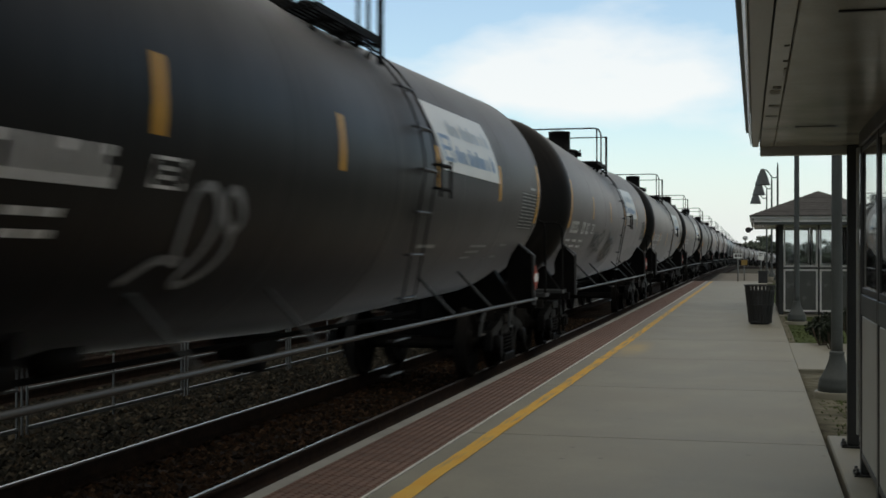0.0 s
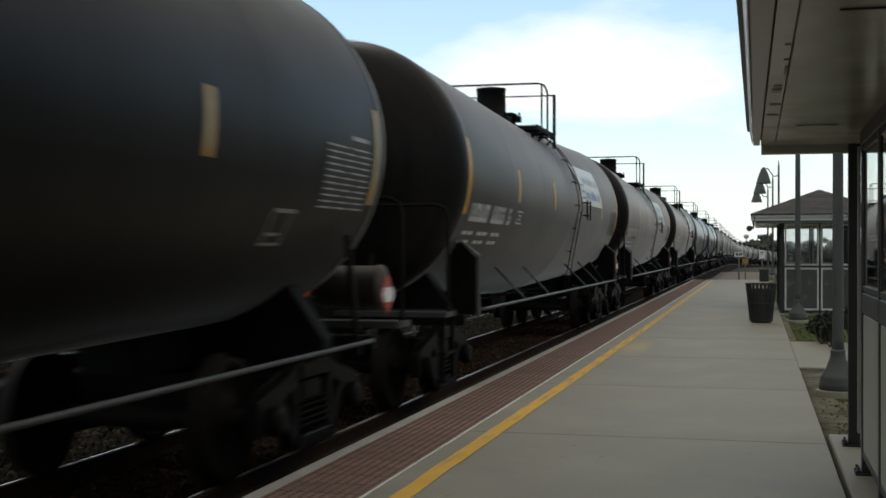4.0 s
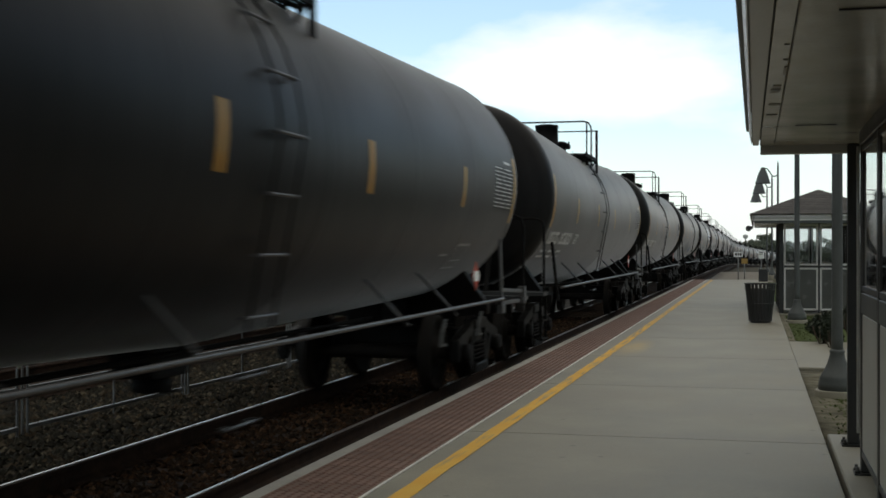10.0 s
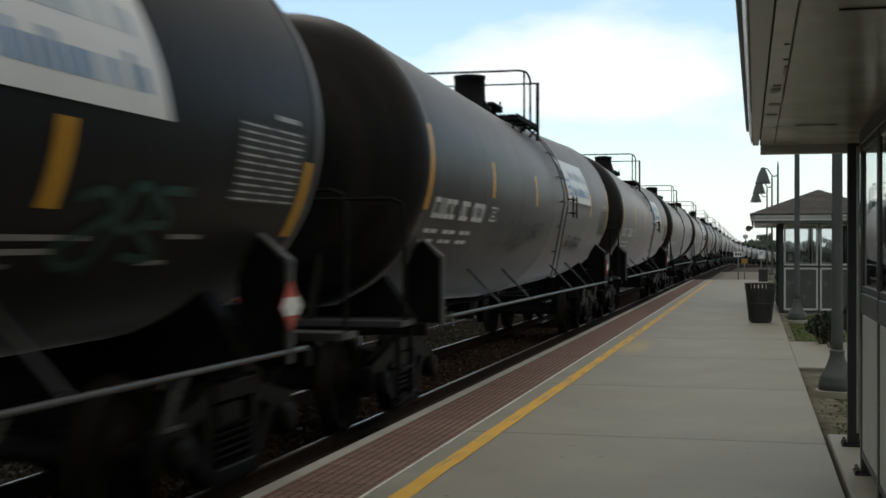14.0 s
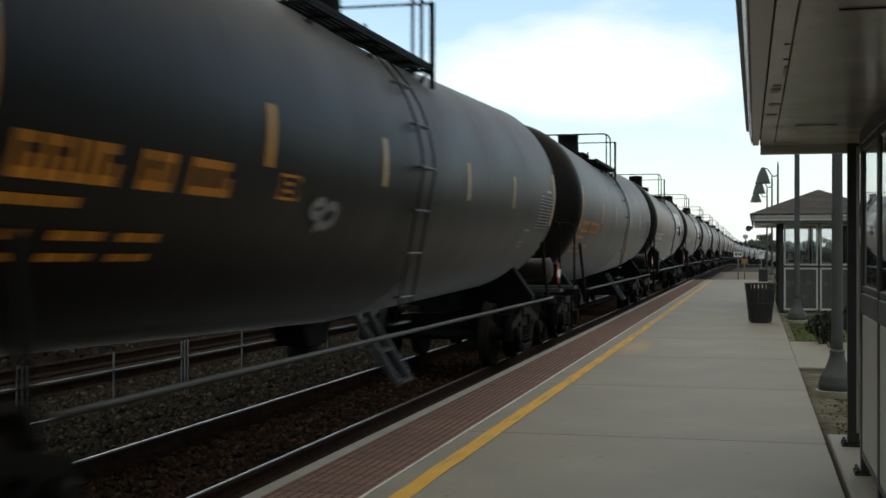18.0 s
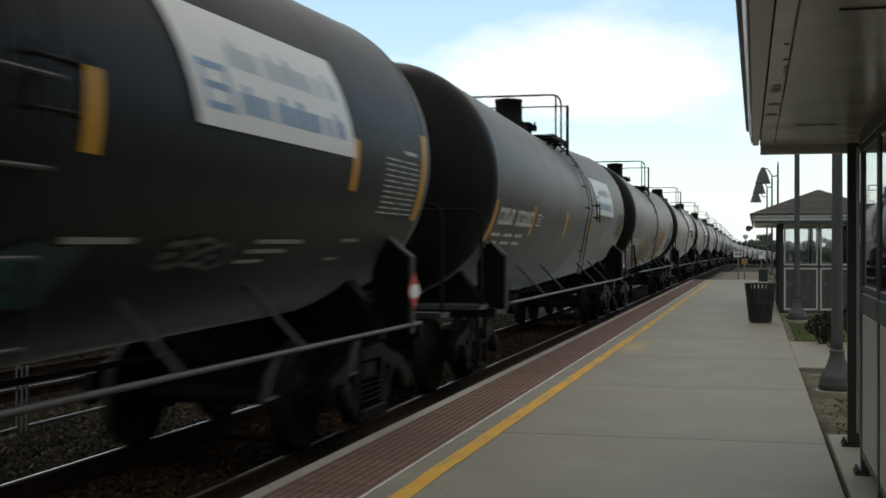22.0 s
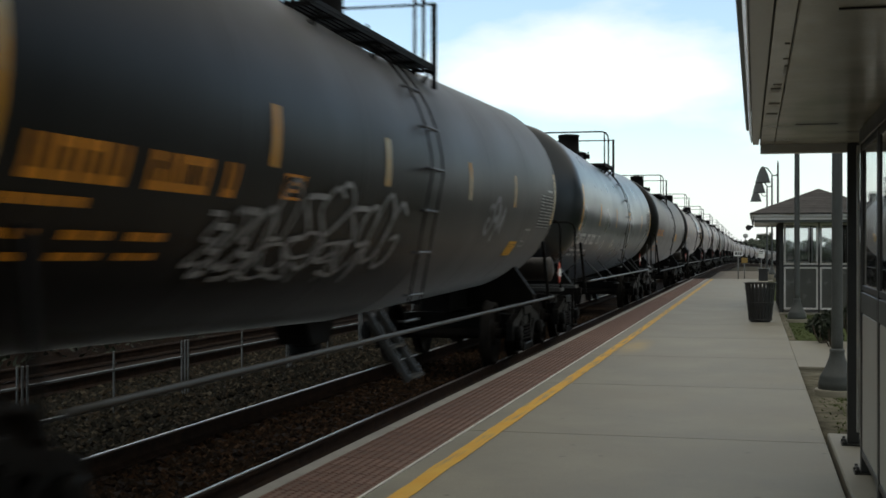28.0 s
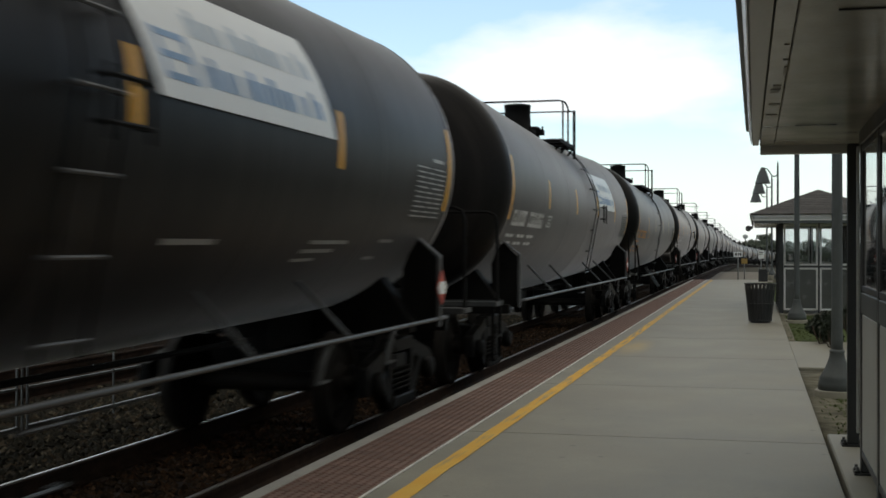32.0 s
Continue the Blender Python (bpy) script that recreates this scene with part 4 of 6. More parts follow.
# a tail that runs into two tall loops
LOOPS = ((0.02, 0.03), (0.27, 0.28), (0.45, 0.25), (0.41, 0.36), (0.52, 0.86), (0.68, 1.0), (0.75, 0.8), (0.64, 0.42), (0.45, 0.08),
         (0.52, 0.0), (0.73, 0.2), (0.86, 0.5), (0.8, 0.75), (0.84, 0.95), (0.93, 0.97), (0.97, 0.75), (0.9, 0.6), (0.82, 0.62))


def curve_points(pts, per=5):
    """A smooth line through the points."""
    out = []
    n = len(pts)
    for i in range(n - 1):
        p0, p1, p2, p3 = pts[max(0, i - 1)], pts[i], pts[i + 1], pts[min(n - 1, i + 2)]
        for q in range(per):
            t = q / per
            out.append(tuple(0.5 * (2 * p1[c] + (p2[c] - p0[c]) * t + (2 * p0[c] - 5 * p1[c] + 4 * p2[c] - p3[c]) * t * t
                                    + (3 * p1[c] - p0[c] - 3 * p2[c] + p3[c]) * t ** 3) for c in (0, 1)))
    return out + [pts[-1]]


def scrawl(y0, y1, a0, a1, letters, width, fill=0, seed=0, lean=0.25):
    """A sprayed tag of letter-like strokes, or, with fill, the uneven ground colour behind one."""
    rng = random.Random(seed)
    bm = bmesh.new()
    w, h = (y1 - y0) / letters, a1 - a0
    if fill:
        for k in range(letters):
            cx, ca = y0 + w * (k + 0.5), a0 + h * rng.uniform(0.4, 0.6)
            ring = []
            for q in range(14):
                t = 2 * math.pi * q / 14
                rr = rng.uniform(0.75, 1.1)
                ring.append(bm.verts.new(shell(cx + w * 0.62 * rr * math.cos(t), ca + h * 0.46 * rr * math.sin(t), 0.0065 + 0.0006 * k)))
            mid = bm.verts.new(shell(cx, ca, 0.012))
            for q in range(14):
                bm.faces.new((mid, ring[q], ring[(q + 1) % 14]))
        return finish(bm)
    if letters == 1 and lean == 0.0:
        ribbon(bm, curve_points([(y0 + w * u - 0.5 * v, a0 + h * v) for u, v in LOOPS]), width, 0.012)
        return finish(bm)
    for k in range(letters):
        glyph = GLYPHS[rng.randrange(len(GLYPHS))]
        s, lift = rng.uniform(0.8, 1.1), rng.uniform(-0.1, 0.12)
        flip = rng.random() < 0.5
        pts = [(y0 + w * (k - 0.2 + 1.4 * (1 - u if flip else u)) + lean * w * (v - 0.5), a0 + h * (lift + s * v)) for u, v in glyph]
        ribbon(bm, curve_points(pts), width * rng.uniform(0.8, 1.2), 0.014 + 0.0012 * k)
        if width < 0.085:
            continue
        turns = [(y0 + w * (k + 0.5 + 0.7 * math.cos(q * 1.1 + s * 9) * (1 - q * 0.07)), a0 + h * (0.5 + 0.5 * math.sin(q * 1.3 + s * 5))) for q in range(8)]
        ribbon(bm, curve_points(turns), width * 0.6, 0.0125 + 0.0012 * k)
    return finish(bm)


# (stripe places, stripe angles, end stripe angles, sign start, sign foot angle, ladder)
# cars whose front end stripe sits a little off the usual place
STRIPE_SHIFT = {7: -0.1, 19: -0.14, 28: 0.3}
VARIANT = {
    "a": ((-4.6, -1.6, 1.38, 4.45), (-8, 9), (-17, 16), 1.55, 0, 0.8),
    "b": ((-4.9, -1.8, 1.33, 4.47), (-25, -8), (-30, -8), 2.2, -5, 0.6),
    "c": ((-4.8, -1.77, 1.68, 5.2), (-14, 2), (-22, 10), 2.3, -4, 0.5),
    "i": ((-4.8, -2.1, 1.15, 5.16), (-14, 2), (-22, 10), 2.3, -4, 0.5),
    "e": ((-4.5, -1.4, 1.65, 4.9), (-5, 11), (-16, 15), 2.0, 4, 0.62),
    "f": ((-4.9, -1.93, 1.2, 4.5), (-5, 11), (-16, 15), 1.6, 4, -0.55),
    "g": ((-5.2, -2.4, 0.54, 3.77), (-8, 9), (-17, 16), 0.8, 0, 0.1),
    "u": ((-4.45, -1.88, 1.3, 3.95), (-11, 5), (-18, 13), 0, 0, -0.45),
    "d": ((-4.9, -1.95, 1.0, 4.38), (-14, 3), (-19, 14), 0, 0, -0.98),
    "j": ((-4.9, -1.8, 1.33, 4.0), (-25, -8), (-30, -8), 2.2, -5, 0.6),
    "l": ((-4.9, -1.8, 1.33, 3.72), (-25, -8), (-30, -8), 2.2, -5, 0.6),
    "h": ((-4.53, -0.98, 1.58, 4.34), (-13, 4), (-22, 9), 0, 0, 0.9),
    "p": ((), (0, 1), (0, 1), 2.4, -9, 0.6),
}


def tank_car(k, kind="n", var="", paint=None, sign=None, ink=None, placard=False, stripe=None, tags=(), lad=None, label="", near=True):
    """One tank car; its origin lies on the track under its middle. kind: n and d (white marks), u (orange marks)."""
    car = thing("tank_car", label, "tank car", group="tank cars of the freight train")
    var = var or {"n": "a"}.get(kind, kind)
    places, (lo_a, hi_a), (end_lo, end_hi), sign_y, sign_a, lad_y = VARIANT[var]
    lad_y = lad_y if lad is None else lad
    paint = paint or (M_TANK_MATTE if var in "bcdhijl" else M_TANK)
    ink = ink or M_LETTER
    t = cached(("tank", paint.name), tank_mesh)
    place("tank", t, paint, car)
    ends = (False, True)
    for back in ends:
        turn = math.pi if back else 0.0

        def here(name, mesh, mat, label=""):
            ob = place(name, mesh, mat, car, label)
            ob.rotation_euler[2] = turn
            if not back and name not in ("coupler", "air_hose"):
                ob.location[1] = -0.28
            return ob
        here("stub_sill", cached("stub", stub_sill_mesh), M_FRAME)
        here("saddle", cached("saddle", saddle_mesh), M_FRAME).location[1] = 0.465 if back else -1.225
        here("end_rail", cached("hoop", end_hoop_mesh), M_FRAME, "bent black grab rails")
        if near:
            here("coupler", cached("coupler", coupler_mesh), M_TRUCK, "rusty knuckle coupler")
            here("air_hose", cached("hose", hose_mesh), M_FRAME, "black rubber hose")
            here("end_platform", cached("endplat", platform_end_mesh), M_PIPE if kind == "d" else M_BRACE)
            here("cross_beam", cached("xbeam", cross_beam_mesh), M_FRAME)
            here("head_brace", cached("hbrace", head_brace_mesh), M_FRAME)
            for y in (3.2, 4.9) if back and kind != "u" else ():
                place("stirrup", cached("stirrup", stirrup_mesh), M_BRACE, car, "bent step iron", at=(0, y, 0))
            here("corner_step", cached("cstep", step_mesh), M_FRAME)
        s = 6.6 if back else -7.36
        truck = place("truck", cached("bolster", bolster_mesh), M_TRUCK, car, "cast steel four-wheel truck", at=(0, s, 0))
        for x in (-1.08, 1.08):
            sf = place("side_frame", cached("sideframe", side_frame_mesh), M_TRUCK, truck, at=(x, 0, 0))
            if x < 0:
                sf.rotation_euler[2] = math.pi
            if near and x > 0:
                for y in (-0.19, 0.0, 0.19):
                    place("coil_spring", cached("spring", spring_mesh), M_TRUCK, truck, at=(x, y, 0))
        for y in (-0.88, 0.88):
            w = place("wheelset", cached("wheel", wheel_mesh), M_WHEEL, truck, "axle with two steel wheels", at=(0, y, 0.457))
            if near:
                WHEELS.append((k, s + y, w))
    if near:
        place("brake_wheel", cached("bwheel", brake_wheel_mesh), M_FRAME, car, "round hand brake wheel")
    plated = kind == "n" and paint is not M_TANK_GLOSS and k != 19
    lift = {"n": 0.05, "d": 0.12, "u": -0.01}[kind]
    for x in (-1.47, 1.47):
        place("side_handrail", cached(("pipe", kind), lambda: pipe_mesh(-7.05, 6.47 if kind == "d" else 7.05)), M_BRACE if kind == "u" else M_PIPE, car, "long grey side rail", at=(x, 0, 0.96 + lift))
    if kind == "d":
        place("end_post", cached("dpost", rear_post_mesh), M_BRACKET_PALE, car, "grey flat bar post at the rail's end")
    for y in (-7.2,) if kind == "d" else (-7.2, 6.75):
        place("end_post", cached(("epost", plated), lambda: end_post_mesh(plated)), {"u": M_FRAME, "d": M_BRACKET}.get(kind, M_BRACKET_PALE), car, at=(0, y, 0))
        if plated:
            place("end_plate", cached("eplate", end_plate_mesh), M_FRAME, car, at=(0, y, 0))
    if kind != "u":
        for y in (-4.1, -2.1, 2.1, 4.0):
            place("brace", cached("brace", brace_mesh), M_BRACE, car, at=(0, y, 0))
    lad = place("ladder", cached("ladder" + kind, lambda: ladder_mesh(kind)), M_FRAME, car, "side ladder bent round the tank", at=(0, lad_y, 0))
    if near:
        for z in (3.25, 2.86, 2.46, 2.06, 1.66, 1.25) + ((0.85, 0.52) if kind != "u" else (1.0,)):
            place("rung", cached("rung", rung_mesh), M_PIPE, lad, at=(ladder_reach(z), 0, z))
        if kind == "u":
            if k != 33:
                place("slant_step", cached("slant", slant_step_mesh), M_BRACE, car, "folding steps hung below the rail", at=(0, lad_y - 0.64, 0))
        elif kind == "n":
            bm = bmesh.new()
            add_ring_tube(bm, [(1.6, -0.2, 2.5), (1.68, -0.2, 2.5), (1.68, 0.2, 2.5), (1.6, 0.2, 2.5)], 0.014, 6)
            add_ring_tube(bm, [(1.6, -0.2, 2.28), (1.68, -0.2, 2.28), (1.68, 0.2, 2.28), (1.6, 0.2, 2.28)], 0.014, 6)
            for yy in (-0.2, 0.2):
                add_ring_tube(bm, [(1.68, yy, 2.55), (1.68, yy, 2.2)], 0.014, 6)
            place("ladder_guard", cached("lguard", lambda: finish(bm)), M_FRAME, lad)
        if kind == "d":
            place("corner_rail", cached("crail", corner_rail_mesh), M_BRACKET_PALE, car, "grey angle irons of the end platform")
        if k == 14:
            place("brake_bracket", cached("bbracket", bracket_mesh), M_BRACKET, car, "grey-green brake lever bracket")
        if kind == "u":
            bm = bmesh.new()
            add_lathe(bm, [(0.06, 0.62), (0.17, 0.66), (0.19, 0.72), (0.19, 1.22), (0.2, 1.23), (0.2, 1.27), (0.1, 1.32)], "x", (0, 8.0, 1.36), 16)
            place("air_reservoir", cached("reservoir", lambda: finish(bm)), M_TANKLET, car, "round grey-brown air tank on the car end")
        place("outlet_valve", cached("outlet", outlet_mesh), M_FRAME, car)
        if kind != "u":
            place("brake_gear", cached("brake", brake_gear_mesh), M_FRAME, car, "air tank and brake cylinder")
    top = -0.06 if k in (8, 11, 12, 13, 18, 19) else 0.0
    y0, y1 = (-2.8, 1.1) if kind == "u" else (-1.25, 0.6)
    for s in (-1, 1):
        place("walkway", cached(("walkway", s, kind == "u"), lambda: walkway_mesh(s, y0, y1)), M_FRAME, car, "steel grating step beside the hatch")
    place("guard_rail", cached("guard", guard_mesh), M_FRAME, car, at=(0, y1 - 0.03, top))
    flared = k in (8, 9, 17, 19, 23, 24, 27, 29, 35)
    place("manway", cached(("manway", flared), lambda: manway_mesh(flared)), M_FRAME, car, "black round hatch on top", at=(0, 0, top))
    if near:
        for x in (-1.105, 1.105):
            place("guard_post", cached("gpost", guard_post_mesh), M_FRAME, car, at=(x, y1 - 0.03, top))
        place("relief_valve", cached("valve", valve_mesh), M_FRAME, car)
    stripe = stripe or {"u": M_PALE, "d": M_MUSTARD}.get(kind, M_YELLOW)
    bands = [(y, lo_a, hi_a) for y in places] + ([(-7.55 + STRIPE_SHIFT.get(k, 0.0), end_lo, end_hi), (7.2, end_lo, end_hi)] if places else [])
    for j, (y, a0, a1) in enumerate(bands):
        def make(y=y, a0=a0, a1=a1):
            bm = bmesh.new()
            patch(bm, y - 0.055, y + 0.055, a0, a1)
            return finish(bm)
        place("reflective_stripe", cached(("stripe", var, y, stripe.name), make), stripe, car)
    mk = M_ORANGE if kind == "u" else ink
    mark_a = {"d": -30, "u": -20}.get(kind, -20) + (4 if k == 33 else 0)
    slip = -0.3 if k == 33 else 0.0
    rows = [(-7.25 + slip, -6.3 + slip, mark_a, 8.5, 4), (-6.1 + slip, -4.95 + slip, mark_a, 8.5, 6)]
    lows = (mark_a - 6.5, mark_a - 11)
    small = [(y0, y1, a, 1.8, 2) for a in lows for y0, y1 in ((-7.3, -6.75), (-6.55, -6.0), (-5.8, -5.3))]
    if kind == "u":
        small = [(-7.35, -6.3, -25, 2.2, 7), (-7.4, -6.9, -32, 2.2, 2), (-6.7, -6.2, -32, 2.2, 2), (-6.05, -5.6, -32, 2.2, 2), (-7.4, -6.9, -37, 2, 2), (-6.7, -6.2, -37, 2, 2), (-6.05, -5.6, -37, 2, 2)]
    seed = k * 7
    tagged(place("car_lettering", cached(("mark", seed, mk.name), lambda: lettering(rows, seed)), mk, car, "row of large painted marks"), kind="stuff")
    if near:
        tagged(place("small_lettering", cached(("small", mk.name, mark_a), lambda: lettering(small, 3)), mk, car), kind="stuff")
        extra = [(5.2, 5.7, -22.6, 1.2, 1), (5.16, 5.66, -32.6, 1.0, 1), (5.2, 5.5, -29.5, 1.0, 1), (5.18, 5.22, -32, 9.5, 1), (5.52, 5.56, -32, 9.5, 1)] if kind == "u" else [(4.3, 4.75, -37, 1.2, 1)] if kind == "d" else [(1.15, 2.05, -31.5, 1.5, 1), (3.6, 4.7, -31.5, 1.3, 1), (3.5, 4.4, -34.5, 1.3, 1), (3.4, 4.0, -37.5, 1.1, 1), (5.4, 5.9, -31, 1.3, 1), (5.2, 5.6, -38, 1.3, 1)]
        tagged(place("small_lettering", cached(("extra", kind), lambda: lettering(extra, 4)), M_LETTER_GREY, car), kind="stuff")
        up = 10 if kind == "d" else 6.5 if var in "ef" else 1.5
        data = [(6.55, 7.05, up - 0.3, 1.3, 1)] + [(6.0, 7.1, up - 3.2 - 1.85 * q, 0.55, 3 if q % 4 else 2) for q in range(11)]
        tagged(place("data_panel", cached(("data", kind, up), lambda: lettering(data, 5)), M_LETTER if kind == "d" else M_PALE if k == 33 else M_LETTER_DIM, car, "panel of small white print"), kind="stuff")
        bm = bmesh.new()
        patch(bm, 5.98, 7.1, up - 22.2, up - 2.2, 0.0045)
        place("data_panel_ground", cached(("dground", kind, up), lambda: finish(bm)), M_PANEL_INK, car)
        if kind == "d":
            board = [(4.9, 5.66, -32, 1.3, 1), (5.0, 5.64, -40.4, 0.9, 1), (4.88, 5.62, -44.8, 1.1, 1), (4.9, 4.93, -44.8, 13, 1), (5.5, 5.53, -44.8, 13, 1)]
            place("plate_holder", cached("holder", lambda: lettering(board, 2)), M_LETTER_GREY, car, "empty plate holder on the tank's flank")
        by, ba = (-4.2 if kind == "u" else -4.58), mark_a + 1
        bx = [(by, by + 0.04, ba, 7, 1), (by + 0.34, by + 0.38, ba, 7, 1), (by + 0.02, by + 0.36, ba, 0.8, 1), (by + 0.02, by + 0.36, ba + 6.2, 0.8, 1), (by + 0.1, by + 0.26, ba + 2, 1, 1), (by + 0.1, by + 0.26, ba + 4, 1, 1)]
        if k != 33:
            place("test_box", cached(("box", mk.name, by, ba), lambda: lettering(bx, 6)), mk, car)
        # hazard plates at the far corner and on the end
        yy = {"d": 5.62, "u": 7.3}.get(kind, 6.65)
        pl = place("hazard_placard", cached(("haz", yy), lambda: diamond_mesh(yy, 1.52 if kind != "d" else 1.3, 1.32 if kind != "d" else 1.38)), M_HAZ_RED, car, "red and white diamond plate")
        place("placard_band", cached(("hazb", yy), lambda: diamond_mesh(yy, 1.532 if kind != "d" else 1.312, 1.32 if kind != "d" else 1.38, 0.17, 0.004, -0.36, 0.36)), M_SIGN, pl)
        if kind == "n":
            pl = place("hazard_placard", cached("haze", lambda: diamond_mesh(0, 0, 0)), M_HAZ_RED, car, "red and white diamond plate on the car end", at=(-0.1, -8.55, 1.33))
            place("placard_band", cached("hazbe", lambda: diamond_mesh(0, 0.012, 0, 0.17, 0.004, -0.36, 0.36)), M_SIGN, pl)
            pl.rotation_euler[2] = -math.pi / 2
        bm = bmesh.new()
        add_box(bm, -0.18, 0.48, -8.39, -8.33, 2.9, 2.99)
        for q, (x0, x1) in enumerate(((-0.25, 0.05), (0.1, 0.36), (-0.25, -0.02), (0.06, 0.37), (-0.28, -0.08), (0.0, 0.12))):
            add_box(bm, x0, x1, -8.4, -8.35, 2.77 - 0.12 * (q // 2), 2.815 - 0.12 * (q // 2))
        for q in range(3):
            add_box(bm, -0.78, -0.16 - 0.15 * (q % 2), -8.27, -8.22, 1.86 - 0.08 * q, 1.885 - 0.08 * q)
        tagged(place("end_lettering", cached("endmarks", lambda: finish(bm)), M_LETTER_GREY, car), kind="stuff")
    if placard:
        def plac():
            bm = bmesh.new()
            py, pa, pw = placard
            tall = 8.5 + 7 * (pw - 0.5)
            patch(bm, py, py + pw, pa - 1, pa - 1 + tall)
            return finish(bm)

        def plac_print():
            py, pa, pw = placard
            tall = 8.5 + 7 * (pw - 0.5)
            return lettering([(py + 0.1 * pw, py + 0.92 * pw, pa - 1 + tall * (0.14 + 0.16 * q), tall * 0.05, 1 + q % 3) for q in range(5)], 9, 0.009)
        pl = place("placard", cached(("placard", placard), plac), M_PLACARD, car, "yellow printed plate")
        tagged(place("placard_print", cached(("pprint", placard), plac_print), M_ORANGE_DARK, pl), kind="stuff")
    if sign:
        def skew(bm, y0, y1, a0, a1, off, steps):
            """A piece of the sign, whose sides lean a little towards the car's front end."""
            rows = []
            for q in range(steps + 1):
                a = a0 + (a1 - a0) * q / steps
                lean = -0.011 * (a - sign_a)
                rows.append([bm.verts.new(shell(y + lean, a, off)) for y in (y0, y1)])
            for p, q in zip(rows, rows[1:]):
                bm.faces.new((p[0], p[1], q[1], q[0])).smooth = True

        def sheet():
            bm = bmesh.new()
            skew(bm, sign_y, sign_y + 2.82, sign_a, sign_a + 29, 0.012, 12)
            return finish(bm)

        def prints(rows, logo):
            bm = bmesh.new()
            rng = random.Random(8)
            if logo:
                skew(bm, sign_y + 0.15, sign_y + 0.2, sign_a + 4, sign_a + 15, 0.015, 6)
                skew(bm, sign_y + 0.5, sign_y + 0.55, sign_a + 4, sign_a + 15, 0.015, 6)
                for q in range(3):
                    skew(bm, sign_y + 0.2, sign_y + 0.5, sign_a + 4 + 4.6 * q, sign_a + 5.6 + 4.6 * q, 0.015, 2)
            for row, top in rows:
                y = sign_y + 0.68
                while y < sign_y + 2.6:
                    w = rng.uniform(0.06, 0.1)
                    h = rng.choice((1.0, 0.72, 0.72, 0.72))
                    skew(bm, y, y + w, sign_a + row, sign_a + row + (top - row) * h, 0.015, 3)
                    y += w + rng.choice((0.02, 0.02, 0.02, 0.03, 0.12))
            return finish(bm)
        sg = place("side_sign", cached(("sign", sign.name, var), sheet), sign, car, "large white sign with pale blue print")
        if near:
            tagged(place("sign_print", cached(("print", var), lambda: prints(((4.5, 11.5),), True)), M_SIGN_BLUE, sg), kind="stuff")
            tagged(place("sign_print", cached(("pale", var), lambda: prints(((15.5, 22.5),), False)), M_SIGN_PALE, sg, "faded upper line of print"), kind="stuff")
    for q, (mat, *spec) in enumerate(tags):
        tagged(place("graffiti", scrawl(*spec[:6], *spec[6:7], seed=k * 11 + q, lean=spec[7] if len(spec) > 7 else 0.25), mat, car, "sprayed graffiti"), kind="stuff")
    return car


